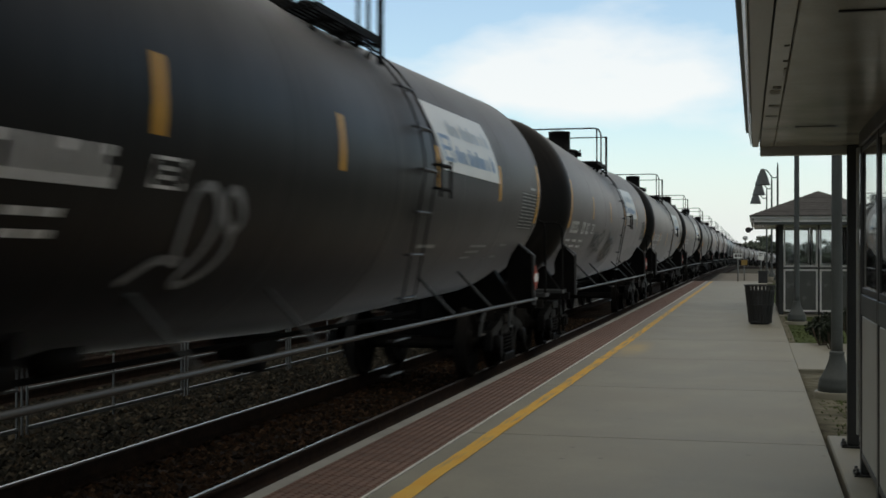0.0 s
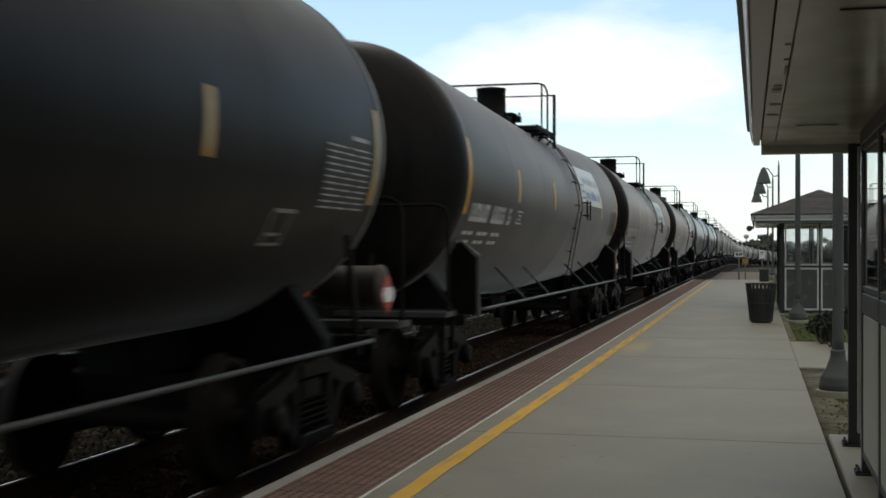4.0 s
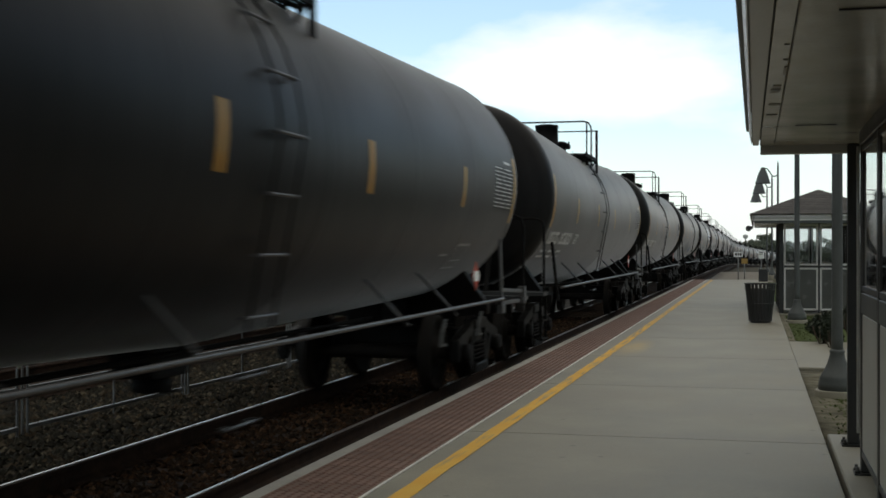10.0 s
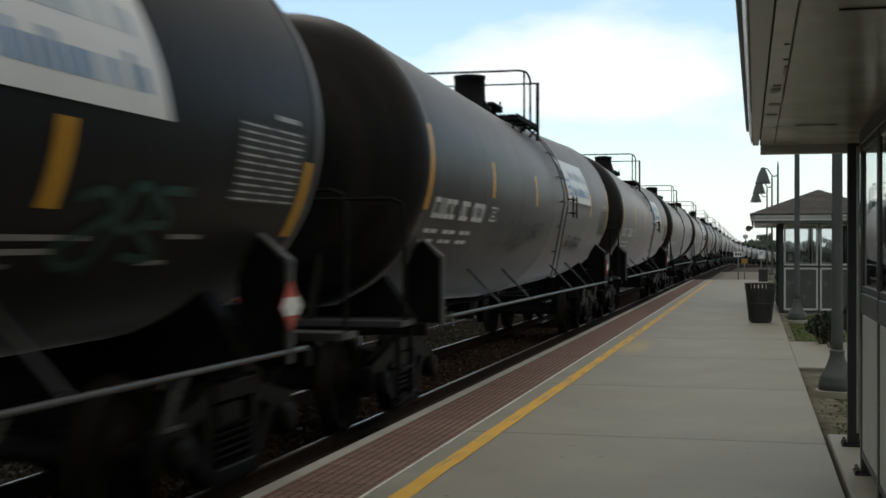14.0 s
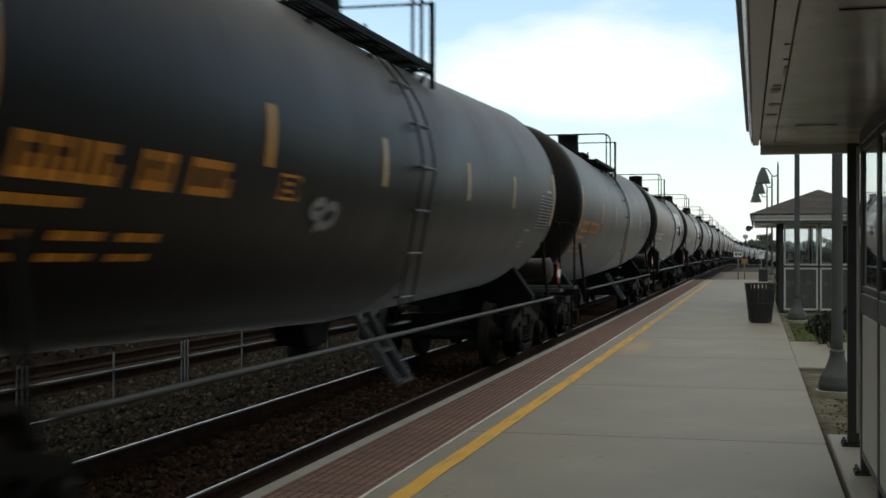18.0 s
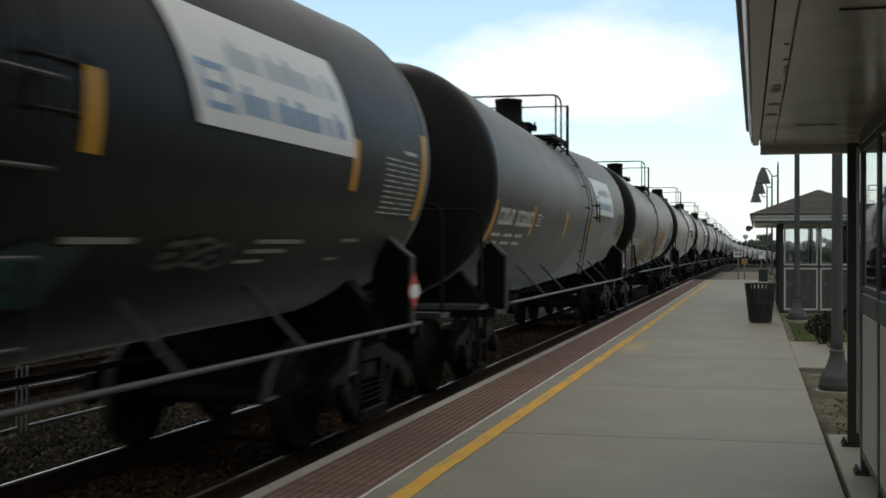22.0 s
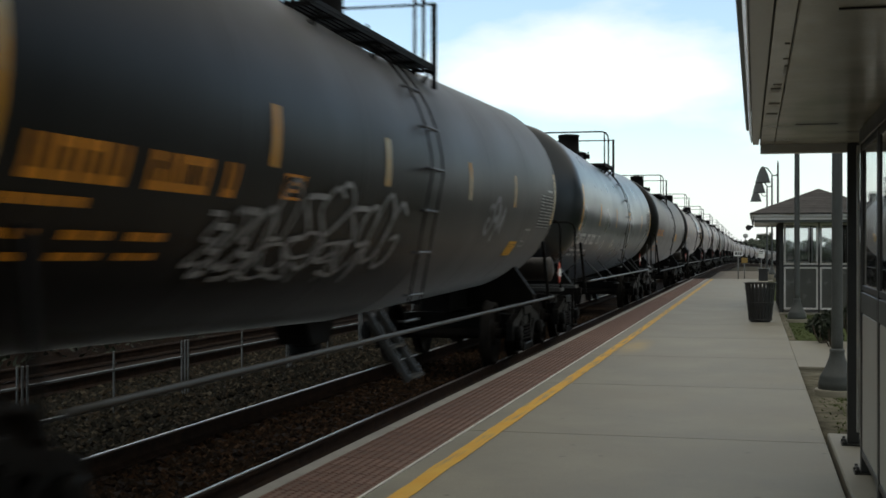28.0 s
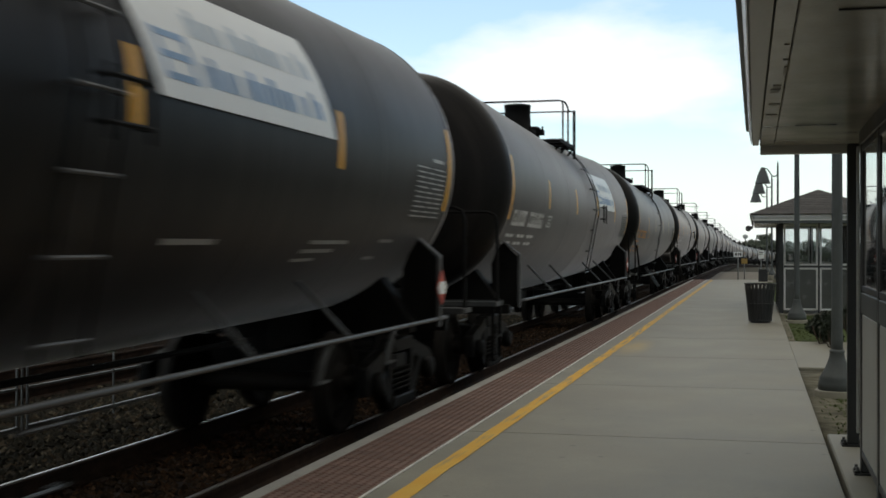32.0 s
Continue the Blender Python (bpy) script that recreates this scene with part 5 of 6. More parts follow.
WHEELS = []
CARS = {}
N_LABEL = "black tank car with yellow stripes and white side sign"
D_LABEL = "black tank car with yellow stripes and white marks"
U_LABEL = "dusty black tank car with orange marks and pale stripes"
G_LABEL = "glossy black tank car with white marks"
F = M_SPRAY_FAINT
S, B, GR, GO, OR, RO = M_SPRAY, M_SPRAY_BLUE, M_SPRAY_GREEN, M_SPRAY_GOLD, M_SPRAY_RUST, M_SPRAY_ROSE
W = M_LETTER
ROSTER = {
    0: dict(sign=M_SIGN, tags=((S, -4.42, -2.85, -43, -17, 1, 0.065, 0, 0.0),)),
    1: dict(sign=M_SIGN, tags=((S, -1.8, -0.55, -40, -17, 3, 0.07), (F, -1.7, -0.6, -38, -22, 4, 0.05), (F, -4.0, -2.5, -34, -17, 4, 0.06))),
    2: dict(sign=M_SIGN, var="b"),
    3: dict(sign=M_SIGN, var="c", tags=((F, 0.3, 1.5, -42, -31, 4, 0.025),)),
    4: dict(kind="u", paint=M_TANK_DUSTY, lad=0.6),
    5: dict(sign=M_SIGN),
    6: dict(sign=M_SIGN, lad=0.45),
    7: dict(sign=M_SIGN, tags=((RO, -2.45, -1.95, -34, -4, 1, 0.07), (F, -2.15, -1.95, -6, 8, 1, 0.06))),
    8: dict(paint=M_TANK_GLOSS, sign=M_SIGN_STAINED, var="p"),
    9: dict(paint=M_TANK_GLOSS, sign=M_SIGN_STAINED, var="p"),
    10: dict(kind="u", paint=M_TANK_DUSTY, placard=(3.1, -36, 0.5), lad=0.5, tags=((F, -4.0, -3.3, -38, -28, 3, 0.06), (S, 0.3, 0.6, -24, -14, 1, 0.08), (B, 0.5, 0.8, -22, -12, 1, 0.08))),
    11: dict(kind="d"),
    12: dict(kind="d"),
    13: dict(kind="d"),
    14: dict(kind="d", var="h", tags=((S, 3.0, 4.4, -48, -32, 4, 0.09), (S, -3.7, -2.8, -38, -20, 2, 0.1), (S, -3.0, -2.0, -36, -28, 3, 0.07), (B, -0.8, -0.2, -38, -28, 2, 0.09))),
    15: dict(sign=M_SIGN, var="j", tags=((GR, -3.8, -2.2, -40, -26, 3, 0.07), (GR, 0.8, 2.0, -34, -20, 3, 0.06), (GR, 4.25, 5.35, -37, -21, 3, 0.05))),
    16: dict(sign=M_SIGN, tags=((F, -4.1, -2.0, -32, -18, 4, 0.05), (F, -1.8, -0.8, -26, -18, 3, 0.05), (F, 2.0, 3.9, -31, -24, 5, 0.04))),
    17: dict(sign=M_SIGN),
    18: dict(kind="d", tags=((F, 0.0, 1.7, -33, -27, 5, 0.05),)),
    19: dict(sign=M_SIGN, lad=0.1, tags=((S, -3.85, -3.1, -31, -17, 4, 0.06), (S, -3.7, -3.2, -34, -22, 3, 0.07))),
    20: dict(kind="u", paint=M_TANK_DUSTY, lad=-0.7, tags=((S, -3.5, -3.0, -26, -19, 2, 0.06),)),
    21: dict(kind="u", paint=M_TANK_DUSTY, placard=(2.25, -39, 0.5), lad=0.2),
    22: dict(sign=M_SIGN, var="c"),
    23: dict(sign=M_SIGN, var="c", tags=((B, 0.0, 0.8, -44, -36, 3, 0.04),)),
    24: dict(sign=M_SIGN, var="i", tags=((GR, 0.4, 1.3, -44, -34, 3, 0.09), (F, 2.3, 3.2, -38, -31, 3, 0.035))),
    25: dict(sign=M_SIGN, var="l"),
    26: dict(kind="d", tags=((GO, -4.3, -1.1, -48, -22, 5, 0.17), (B, -4.0, -1.0, -44, -18, 5, 0.09), (W, 0.75, 2.7, -34, -12, 4, 0.1, 1), (OR, 0.45, 2.85, -44, -8, 6, 0.12), (S, 2.9, 3.9, -34, -26, 3, 0.05), (M_SPRAY_DEEP, 5.25, 6.45, -33, -17, 4, 0.09))),
    27: dict(sign=M_SIGN, var="f", tags=((S, -0.4, 0.3, -34, -30, 2, 0.04),)),
    28: dict(sign=M_SIGN, var="e", tags=((S, -0.65, 0.5, -15, 14, 3, 0.11), (S, -1.9, -0.5, -46, -22, 4, 0.1))),
    29: dict(sign=M_SIGN, var="e"),
    30: dict(sign=M_SIGN, var="c", tags=((S, 0.2, 0.9, -44, -36, 3, 0.04),)),
    31: dict(kind="u", paint=M_TANK_DUSTY, placard=(4.4, -37, 0.55), tags=((S, -5.2, -4.5, -40, -24, 4, 0.05), (S, -4.6, -3.0, -42, -16, 4, 0.042), (S, -3.1, -1.2, -40, -14, 5, 0.04), (S, -4.3, -2.0, -43, -30, 4, 0.03), (S, 2.4, 3.3, -24, -9, 3, 0.07))),
    32: dict(paint=M_TANK_GLOSS, kind="d", lad=0.3, stripe=M_YELLOW),
    33: dict(kind="u", paint=M_TANK_DUSTY, placard=(1.05, -20, 0.85), var="p", lad=-0.4),
    34: dict(sign=M_SIGN, var="e"),
    35: dict(sign=M_SIGN, var="g"),
    36: dict(sign=M_SIGN),
}
# how far single cars stand off the even spacing, for their lengths differ a little
SLACK = {4: 0.23, 5: 0.25, 6: -0.25, 7: 0.3, 8: -0.3, 9: -0.1, 10: 0.16, 15: 0.05, 19: 0.1, 20: 0.25, 21: 0.22, 22: -0.17, 23: -0.23, 24: -0.29,
         25: -0.12, 26: -0.17, 27: -0.27, 28: -0.41, 29: -0.3, 30: -0.15, 31: 0.03, 33: 0.14, 34: -0.35, 35: -0.05}
SHELL_LABEL = {"n": N_LABEL, "d": D_LABEL, "u": U_LABEL}
CARS_IN_TRAIN = range(-1, 62)
rng_cars = random.Random(12)
for k in CARS_IN_TRAIN:
    spec = dict(ROSTER.get(k, rng_cars.choice((dict(sign=M_SIGN), dict(), dict(kind="d"), dict(kind="u", paint=M_TANK_DUSTY), dict(var="e")))))
    kind = spec.get("kind", "n")
    text = SHELL_LABEL[kind] if spec.get("paint") is not M_TANK_GLOSS else G_LABEL
    if spec.get("tags"):
        text += ", graffiti"
    CARS[k] = tank_car(k, label=text, near=-1 <= k <= 38, **spec)


# ---------------------------------------------------------------- beside the platform
def ground_patch(name, label, category, mat, x0, x1, y0, y1, z, seed=0, wob=0.05, kind="structure"):
    """A thin bed of ground with a wandering outline."""
    rng = random.Random(seed)
    bm = bmesh.new()
    nx, ny = 8, max(4, int((y1 - y0) / 0.7))
    g = []
    for j in range(ny + 1):
        row = []
        for i in range(nx + 1):
            edge = i in (0, nx) or j in (0, ny)
            row.append(bm.verts.new((x0 + (x1 - x0) * i / nx, y0 + (y1 - y0) * j / ny, z + (0 if edge else rng.uniform(-wob, wob) * 0.4))))
        g.append(row)
    for j in range(ny):
        for i in range(nx):
            f = bm.faces.new((g[j][i], g[j][i + 1], g[j + 1][i + 1], g[j + 1][i]))
            f.smooth = True
    lo = [bm.verts.new((v.co.x, v.co.y, z - 0.5)) for v in (g[0][0], g[0][-1], g[-1][-1], g[-1][0])]
    top = [g[0], [r[-1] for r in g], g[-1][::-1], [r[0] for r in g][::-1]]
    for k in range(4):
        bm.faces.new([lo[k], lo[(k + 1) % 4]] + top[k][::-1])
    return tagged(place(name, finish(bm), mat), label, category, kind=kind)


ground_patch("soil_bed", "bare sandy soil beside the platform", "soil", M_SOIL, 0.515, 9.0, 10.25, 16.2, 0.17, 1)
ground_patch("grass_bed", "mown grass beside the platform", "grass", M_GRASS, 0.515, 9.0, 20.8, 29.6, 0.18, 2)
ground_patch("grass_bed", "mown grass beyond the far shelter", "grass", M_GRASS, 0.515, 9.0, 33.0, 62.0, 0.1, 3)
ground_patch("soil_strip", "worn bare soil along the platform edge", "soil", M_SOIL, 0.516, 0.64, 20.8, 29.6, 0.195, 7)
ground_patch("gravel_path", "pale gravel ground beyond the platform end", "gravel", material("pale_gravel", (0.2, 0.18, 0.15), 0.9, vary=0.25, scale=2, bump=0.4, gloss=0.2), -2.6, 3.0, 60.4, 98.0, -0.06, 5)
walkpad = thing("side_walk", "pale concrete walk joining the platform", "pavement", kind="structure")
place("slab", box_mesh(0.516, 4.0, 16.23, 20.77, -0.3, 0.215, 0.01), M_CONCRETE, walkpad)
place("slab", box_mesh(4.01, 9.0, 16.23, 20.77, -0.3, 0.215, 0.01), M_CONCRETE, walkpad)
pad = thing("shelter_pad", "concrete pad under the near shelter", "pavement", kind="structure")
for y0, y1 in ((-14.0, -8.01), (-8.0, -2.0), (-1.99, 4.0), (4.01, 10.2)):
    place("slab", box_mesh(0.545, 3.6, y0, y1, -0.4, 0.25, 0.01), M_CONCRETE, pad)
pad2 = thing("shelter_pad", "concrete pad under the far shelter", "pavement", kind="structure")
place("slab", box_mesh(0.53, 3.4, 29.6, 36.5, -0.4, 0.2, 0.01), M_CONCRETE, pad2)
# tufts of grass and pebbles on the soil
rng = random.Random(21)
bm = bmesh.new()
for k in range(1800):
    zone = rng.random()
    if zone < 0.1:
        x, y, z = 1.4 + rng.random() * 3, rng.uniform(13.5, 16.0), 0.17
    elif zone < 0.45:
        x, y, z = rng.gauss(1.05, 0.16), rng.uniform(10.4, 13.2), 0.17
    else:
        x, y, z = 0.66 + rng.random() ** 1.5 * 4, rng.uniform(20.9, 29.4), 0.18
    for q in range(3):
        a, h = rng.uniform(0, 6.28), rng.uniform(0.012, 0.03)
        dx, dy = 0.012 * math.cos(a), 0.012 * math.sin(a)
        p = [bm.verts.new(c) for c in ((x - dx, y - dy, z - 0.01), (x + dx, y + dy, z - 0.01), (x + 3 * dy + rng.uniform(-0.03, 0.03), y - 3 * dx, z + h))]
        bm.faces.new(p)
tagged(place("grass_tufts", finish(bm), M_GRASS), "thin green grass blades beside the platform", "grass", kind="stuff")


# ---------------------------------------------------------------- shelters
def beam(parent, name, x0, x1, y0, y1, z0, z1, mat, label="", bevel=0.006):
    return place(name, box_mesh(x0, x1, y0, y1, z0, z1, bevel), mat, parent, label)


def window(parent, x0, x1, y0, y1, z0, z1, frame_mat, bar=0.045, fill=None):
    """A framed pane in a wall that is thin in x or in y."""
    win = place("window", box_mesh(x0, x1, y0, y1, z0, z0 + bar, 0.004), frame_mat, parent, "framed window")
    beam(win, "frame_top", x0, x1, y0, y1, z1 - bar, z1, frame_mat, bevel=0.004)
    if x1 - x0 > y1 - y0:
        beam(win, "frame_side", x0, x0 + bar, y0, y1, z0 + bar, z1 - bar, frame_mat, bevel=0.004)
        beam(win, "frame_side", x1 - bar, x1, y0, y1, z0 + bar, z1 - bar, frame_mat, bevel=0.004)
        ym = (y0 + y1) / 2
        g = beam(win, "pane", x0 + bar, x1 - bar, ym - 0.004, ym + 0.004, z0 + bar, z1 - bar, fill or M_GLASS, "grey infill panel" if fill else "clear glass", 0)
    else:
        beam(win, "frame_side", x0, x1, y0, y0 + bar, z0 + bar, z1 - bar, frame_mat, bevel=0.004)
        beam(win, "frame_side", x0, x1, y1 - bar, y1, z0 + bar, z1 - bar, frame_mat, bevel=0.004)
        xm = (x0 + x1) / 2
        g = beam(win, "pane", xm - 0.004, xm + 0.004, y0 + bar, y1 - bar, z0 + bar, z1 - bar, M_GLASS, "clear glass", 0)
    g.visible_shadow = fill is not None
    return win


def roof(parent, x0, x1, y0, y1, z0, z1, apex, ridge):
    """Hipped roof in courses of shingles, over a flat soffit."""
    cx, cy, hy = (x0 + x1) / 2, (y0 + y1) / 2, ridge / 2
    n = 14

    def ring(f, lift):
        z = z1 + (apex - z1) * f + lift
        return [(x0 + (cx - x0) * f, y0 + (cy - hy - y0) * f, z), (x1 + (cx - x1) * f, y0 + (cy - hy - y0) * f, z),
                (x1 + (cx - x1) * f, y1 + (cy + hy - y1) * f, z), (x0 + (cx - x0) * f, y1 + (cy + hy - y1) * f, z)]
    bm = bmesh.new()
    a, b = [bm.verts.new(p) for p in ring(0.0, -0.02)], [bm.verts.new(p) for p in ring(0.995, -0.02)]
    for q in range(4):
        bm.faces.new((a[q], a[(q + 1) % 4], b[(q + 1) % 4], b[q]))
    bm.faces.new(b)
    bm.faces.new(a[::-1])
    rf = part("roof", bm, M_SHINGLE, parent, "grey shingled hip roof")
    for k in range(n):
        bm = bmesh.new()
        a = [bm.verts.new(p) for p in ring(k / n, 0.008)]
        b = [bm.verts.new(p) for p in ring(min((k + 1) / n, 0.995), 0.002)]
        c = [bm.verts.new(p) for p in ring(k / n, -0.01)]
        for q in range(4):
            bm.faces.new((a[q], a[(q + 1) % 4], b[(q + 1) % 4], b[q]))
            bm.faces.new((c[q], c[(q + 1) % 4], a[(q + 1) % 4], a[q]))
        part("shingle_course", bm, M_SHINGLE, rf)
    return rf


TRIM_MARKS = ((0.082, 0.12, 6.12, 6.2), (0.072, 0.118, 6.27, 6.4), (0.07, 0.126, 6.9, 7.0), (0.062, 0.12, 7.44, 7.5), (0.108, 0.127, 4.9, 4.915), (0.11, 0.13, 5.295, 5.31), (0.12, 0.131, 5.5, 5.78))
near_shelter = thing("platform_shelter", "near platform shelter with broad metal canopy and glazed dark walls", "shelter", group="platform shelters")
# the canopy's unseen length behind the camera is added to shade the near platform
NS_Y0, NS_Y1 = -14.0, 9.95
SOF = 2.493
roof(near_shelter, -0.06, 3.0, NS_Y0 - 0.05, NS_Y1 + 0.05, SOF, SOF + 0.30, SOF + 0.95, 20.6)
# gutter, fascia and edge trim along the track
beam(near_shelter, "fascia", 2.86, 2.93, NS_Y0, 9.695, SOF - 0.012, SOF + 0.26, M_FASCIA, "boxed metal fascia")
bm = bmesh.new()
add_prism(bm, [(-0.022, NS_Y0), (0.069, NS_Y0), (0.069, 2.0), (0.025, 9.695), (-0.022, 9.695)], "z", SOF - 0.012, SOF + 0.26)
part("fascia", bm, M_FASCIA, near_shelter, "boxed metal fascia", 0.004)
bm = bmesh.new()
add_prism(bm, [(0.076, NS_Y0), (0.134, NS_Y0), (0.134, 9.695), (0.032, 9.695), (0.076, 2.0)], "z", SOF - 0.013, SOF + 0.02)
part("edge_trim", bm, M_SOFFIT, near_shelter, "", 0.004)
# bright white strip between the gutter lip and the fascia
bm = bmesh.new()
add_prism(bm, [(-0.048, 2.57), (-0.043, 2.57), (-0.0265, 2.486), (-0.0315, 2.486)], "y", NS_Y0, 9.6)
part("white_board", bm, M_SIGN, near_shelter, "white strip under the gutter")
beam(near_shelter, "dark_joint", -0.0262, -0.0225, NS_Y0, 9.6, 2.5, 2.6, M_POST, "", 0)
bm = bmesh.new()
add_prism(bm, [(-0.044, 2.574), (-0.044, 2.615), (-0.068, 2.615), (-0.071, 2.6), (-0.066, 2.574)], "y", NS_Y0, 9.55)
part("gutter", bm, M_POLE, near_shelter, "dark metal gutter lip", 0.003)
# hidden dark plate added to stop sky glinting through the panel joints
beam(near_shelter, "soffit_backing", 0.0, 2.855, NS_Y0 + 0.01, 9.69, SOF + 0.03, SOF + 0.045, M_POST, "", 0)
# small flat patches on the trim, darker than the soffit paint
for x0, x1, y0, y1 in TRIM_MARKS:
    beam(near_shelter, "scuff", x0, x1, y0, y1, SOF - 0.0175, SOF - 0.0125, M_TRIM_MARK, "", 0)
beam(near_shelter, "end_fascia", 0.035, 2.86, 9.7, 9.79, 2.416, SOF + 0.24, M_FASCIA, "end beam of the canopy")
joints = [9.69, 7.8, 3.9, 0.3, -3.3, -6.9, -10.5, NS_Y0]
for n, (y1, y0) in enumerate(zip(joints, joints[1:])):
    lift = 0.003 * (n % 2)
    beam(near_shelter, "soffit_panel", 0.1365, 1.45, y0 + 0.005, y1 - 0.004, SOF - 0.013 - lift, SOF + 0.02, M_SOFFIT, "painted metal soffit", 0.004)
    beam(near_shelter, "soffit_panel", 1.458, 2.85, y0 + 0.005, y1 - 0.004, SOF - 0.012, SOF + 0.02, M_SOFFIT, "", 0.004)
for x0, x1, y in ((0.243, 0.49, 8.09), (0.262, 0.62, 4.215), (0.262, 0.62, 0.7)):
    beam(near_shelter, "vent_slot", x0, x1, y - 0.008, y + 0.008, SOF - 0.022, SOF - 0.017, M_INK, "narrow dark vent slot", 0)
# columns with base plates
for y in (9.65, 5.4, 1.2, -3.0, -7.2, -11.4):
    for x in ((0.70,) if y > 9 else (0.78,)):
        c = beam(near_shelter, "column", x - 0.042, x + 0.042, y - 0.042, y + 0.042, 0.262, SOF - 0.018, M_POST, "square dark steel column", 0.006)
        beam(c, "base_plate", x - 0.085, x + 0.085, y - 0.085, y + 0.085, 0.25, 0.262, M_POST, bevel=0.003)
        for dx in (-0.062, 0.062):
            for dy in (-0.062, 0.062):
                bm = bmesh.new()
                add_lathe(bm, [(0.011, 0.262), (0.011, 0.30)], "z", (x + dx, y + dy, 0), 6)
                add_lathe(bm, [(0.02, 0.262), (0.02, 0.28)], "z", (x + dx, y + dy, 0), 6)
                part("anchor_bolt", bm, M_POST, c)
# header over the glazing and the wall along the track
WX0, WX1 = 0.665, 0.735
beam(near_shelter, "header", WX0 - 0.01, WX1 + 0.02, NS_Y0 + 0.4, 8.52, 2.37, SOF - 0.02, M_POST, "dark header beam")
posts_y = (8.45, 7.3, 5.9, 4.5, 3.1, 1.7)
for i, y in enumerate(posts_y):
    w = beam(near_shelter, "wall_post", WX0 - 0.006, WX1 + 0.012, y - 0.05, y + 0.05, 0.262, 2.37, M_POST, "dark wall post", 0.005)
    beam(w, "base_plate", WX0 - 0.05, WX1 + 0.04, y - 0.09, y + 0.07, 0.25, 0.262, M_POST, bevel=0.003)
    for dy in (-0.06, 0.045):
        bm = bmesh.new()
        add_lathe(bm, [(0.02, 0.262), (0.02, 0.278), (0.011, 0.278), (0.011, 0.3)], "z", (WX0 - 0.03, y + dy, 0), 6)
        part("anchor_bolt", bm, M_POST, w)
    if i < len(posts_y) - 1:
        yn = posts_y[i + 1]
        window(near_shelter, WX0 - 0.003, WX0 + 0.019, yn + 0.055, y - 0.055, 1.425, 2.365, M_DARKWALL, 0.04)
        beam(near_shelter, "sill_rail", WX0 - 0.006, WX1 + 0.006, yn + 0.052, y - 0.052, 1.285, 1.42, M_POLE, "grey sill rail", 0.005)
        beam(near_shelter, "wall_panel", WX0, WX1 - 0.015, yn + 0.055, y - 0.055, 0.405, 1.28, M_PANEL, "pale lower panel", 0.004)
        beam(near_shelter, "foot_rail", WX0 - 0.003, WX1, yn + 0.052, y - 0.052, 0.36, 0.4, M_POST, "", 0.004)
beam(near_shelter, "corner_trim", WX0 - 0.026, WX0 - 0.006, 8.505, 8.53, 0.5, 2.37, M_PANEL, "pale corner strip", 0.004)
# end wall and back wall
for x0, x1 in ((0.76, 1.66), (1.70, 2.58)):
    window(near_shelter, x0, x1, 8.43, 8.48, 1.42, 2.365, M_WHITE, 0.05)
    beam(near_shelter, "wall_panel", x0, x1, 8.435, 8.475, 0.36, 1.40, M_PANEL, "", 0.004)
for y0 in (1.7, 3.05, 4.4, 5.75, 7.1):
    window(near_shelter, 2.6, 2.65, y0 + 0.03, y0 + 1.31, 0.95, 2.365, M_DARKWALL, 0.05)
    beam(near_shelter, "back_panel", 2.605, 2.645, y0 + 0.03, y0 + 1.31, 0.27, 0.94, M_DARKWALL, "", 0.004)
    beam(near_shelter, "wall_post", 2.59, 2.66, y0 - 0.03, y0 + 0.025, 0.25, SOF - 0.02, M_POST, "", 0.004)
beam(near_shelter, "wall_post", 2.59, 2.66, 8.42, 8.49, 0.25, SOF - 0.02, M_POST, "", 0.004)

far_shelter = thing("platform_shelter", "far platform shelter with hip roof and white framed windows", "shelter", group="platform shelters", at=(0, 30.25, 0))
FZ = 0.20
roof(far_shelter, -0.13, 3.05, -0.80, 5.6, 2.284, 2.505, 3.125, 3.1)
for x0, x1, y0, y1 in ((-0.10, -0.04, -0.77, 5.57), (2.96, 3.02, -0.77, 5.57), (-0.04, 2.96, -0.77, -0.71), (-0.04, 2.96, 5.51, 5.57)):
    beam(far_shelter, "fascia", x0, x1, y0, y1, 2.438, 2.5, M_WHITE, "white painted fascia")
    beam(far_shelter, "fascia_band", x0 + 0.012, x1 - 0.012, y0 + 0.012, y1 - 0.012, 2.388, 2.435, M_PANEL, "grey recessed band")
    beam(far_shelter, "trim", x0, x1, y0, y1, 2.352, 2.385, M_WHITE)
    beam(far_shelter, "lower_fascia", x0 + 0.016, x1 - 0.016, y0 + 0.016, y1 - 0.016, 2.29, 2.349, M_POLE)
beam(far_shelter, "soffit", -0.03, 2.95, -0.70, 5.5, 2.31, 2.34, M_SOFFIT)
for x, w in ((0.585, 0.05), (1.434, 0.015), (2.28, 0.05)):
    for y in (0.0, 4.6):
        beam(far_shelter, "column", x - w, x + w, y - 0.05, y + 0.05, FZ, 2.31, M_POST, "dark column")
for y in (1.5, 3.05):
    for x in (0.585, 2.27):
        beam(far_shelter, "column", x - 0.045, x + 0.045, y - 0.05, y + 0.05, FZ, 2.31, M_POST)
for x0, x1 in ((0.643, 1.413), (1.455, 2.225)):
    for y in (0.0, 4.6):
        window(far_shelter, x0, x1, y - 0.03, y + 0.03, 1.316, 2.283, M_WHITE, 0.042)
        window(far_shelter, x0, x1, y - 0.03, y + 0.03, 0.27, 1.263, M_WHITE, 0.042, M_GREYPANE)
        beam(far_shelter, "mid_rail", x0, x1, y - 0.035, y + 0.035, 1.266, 1.313, M_DARKWALL, "", 0.003)
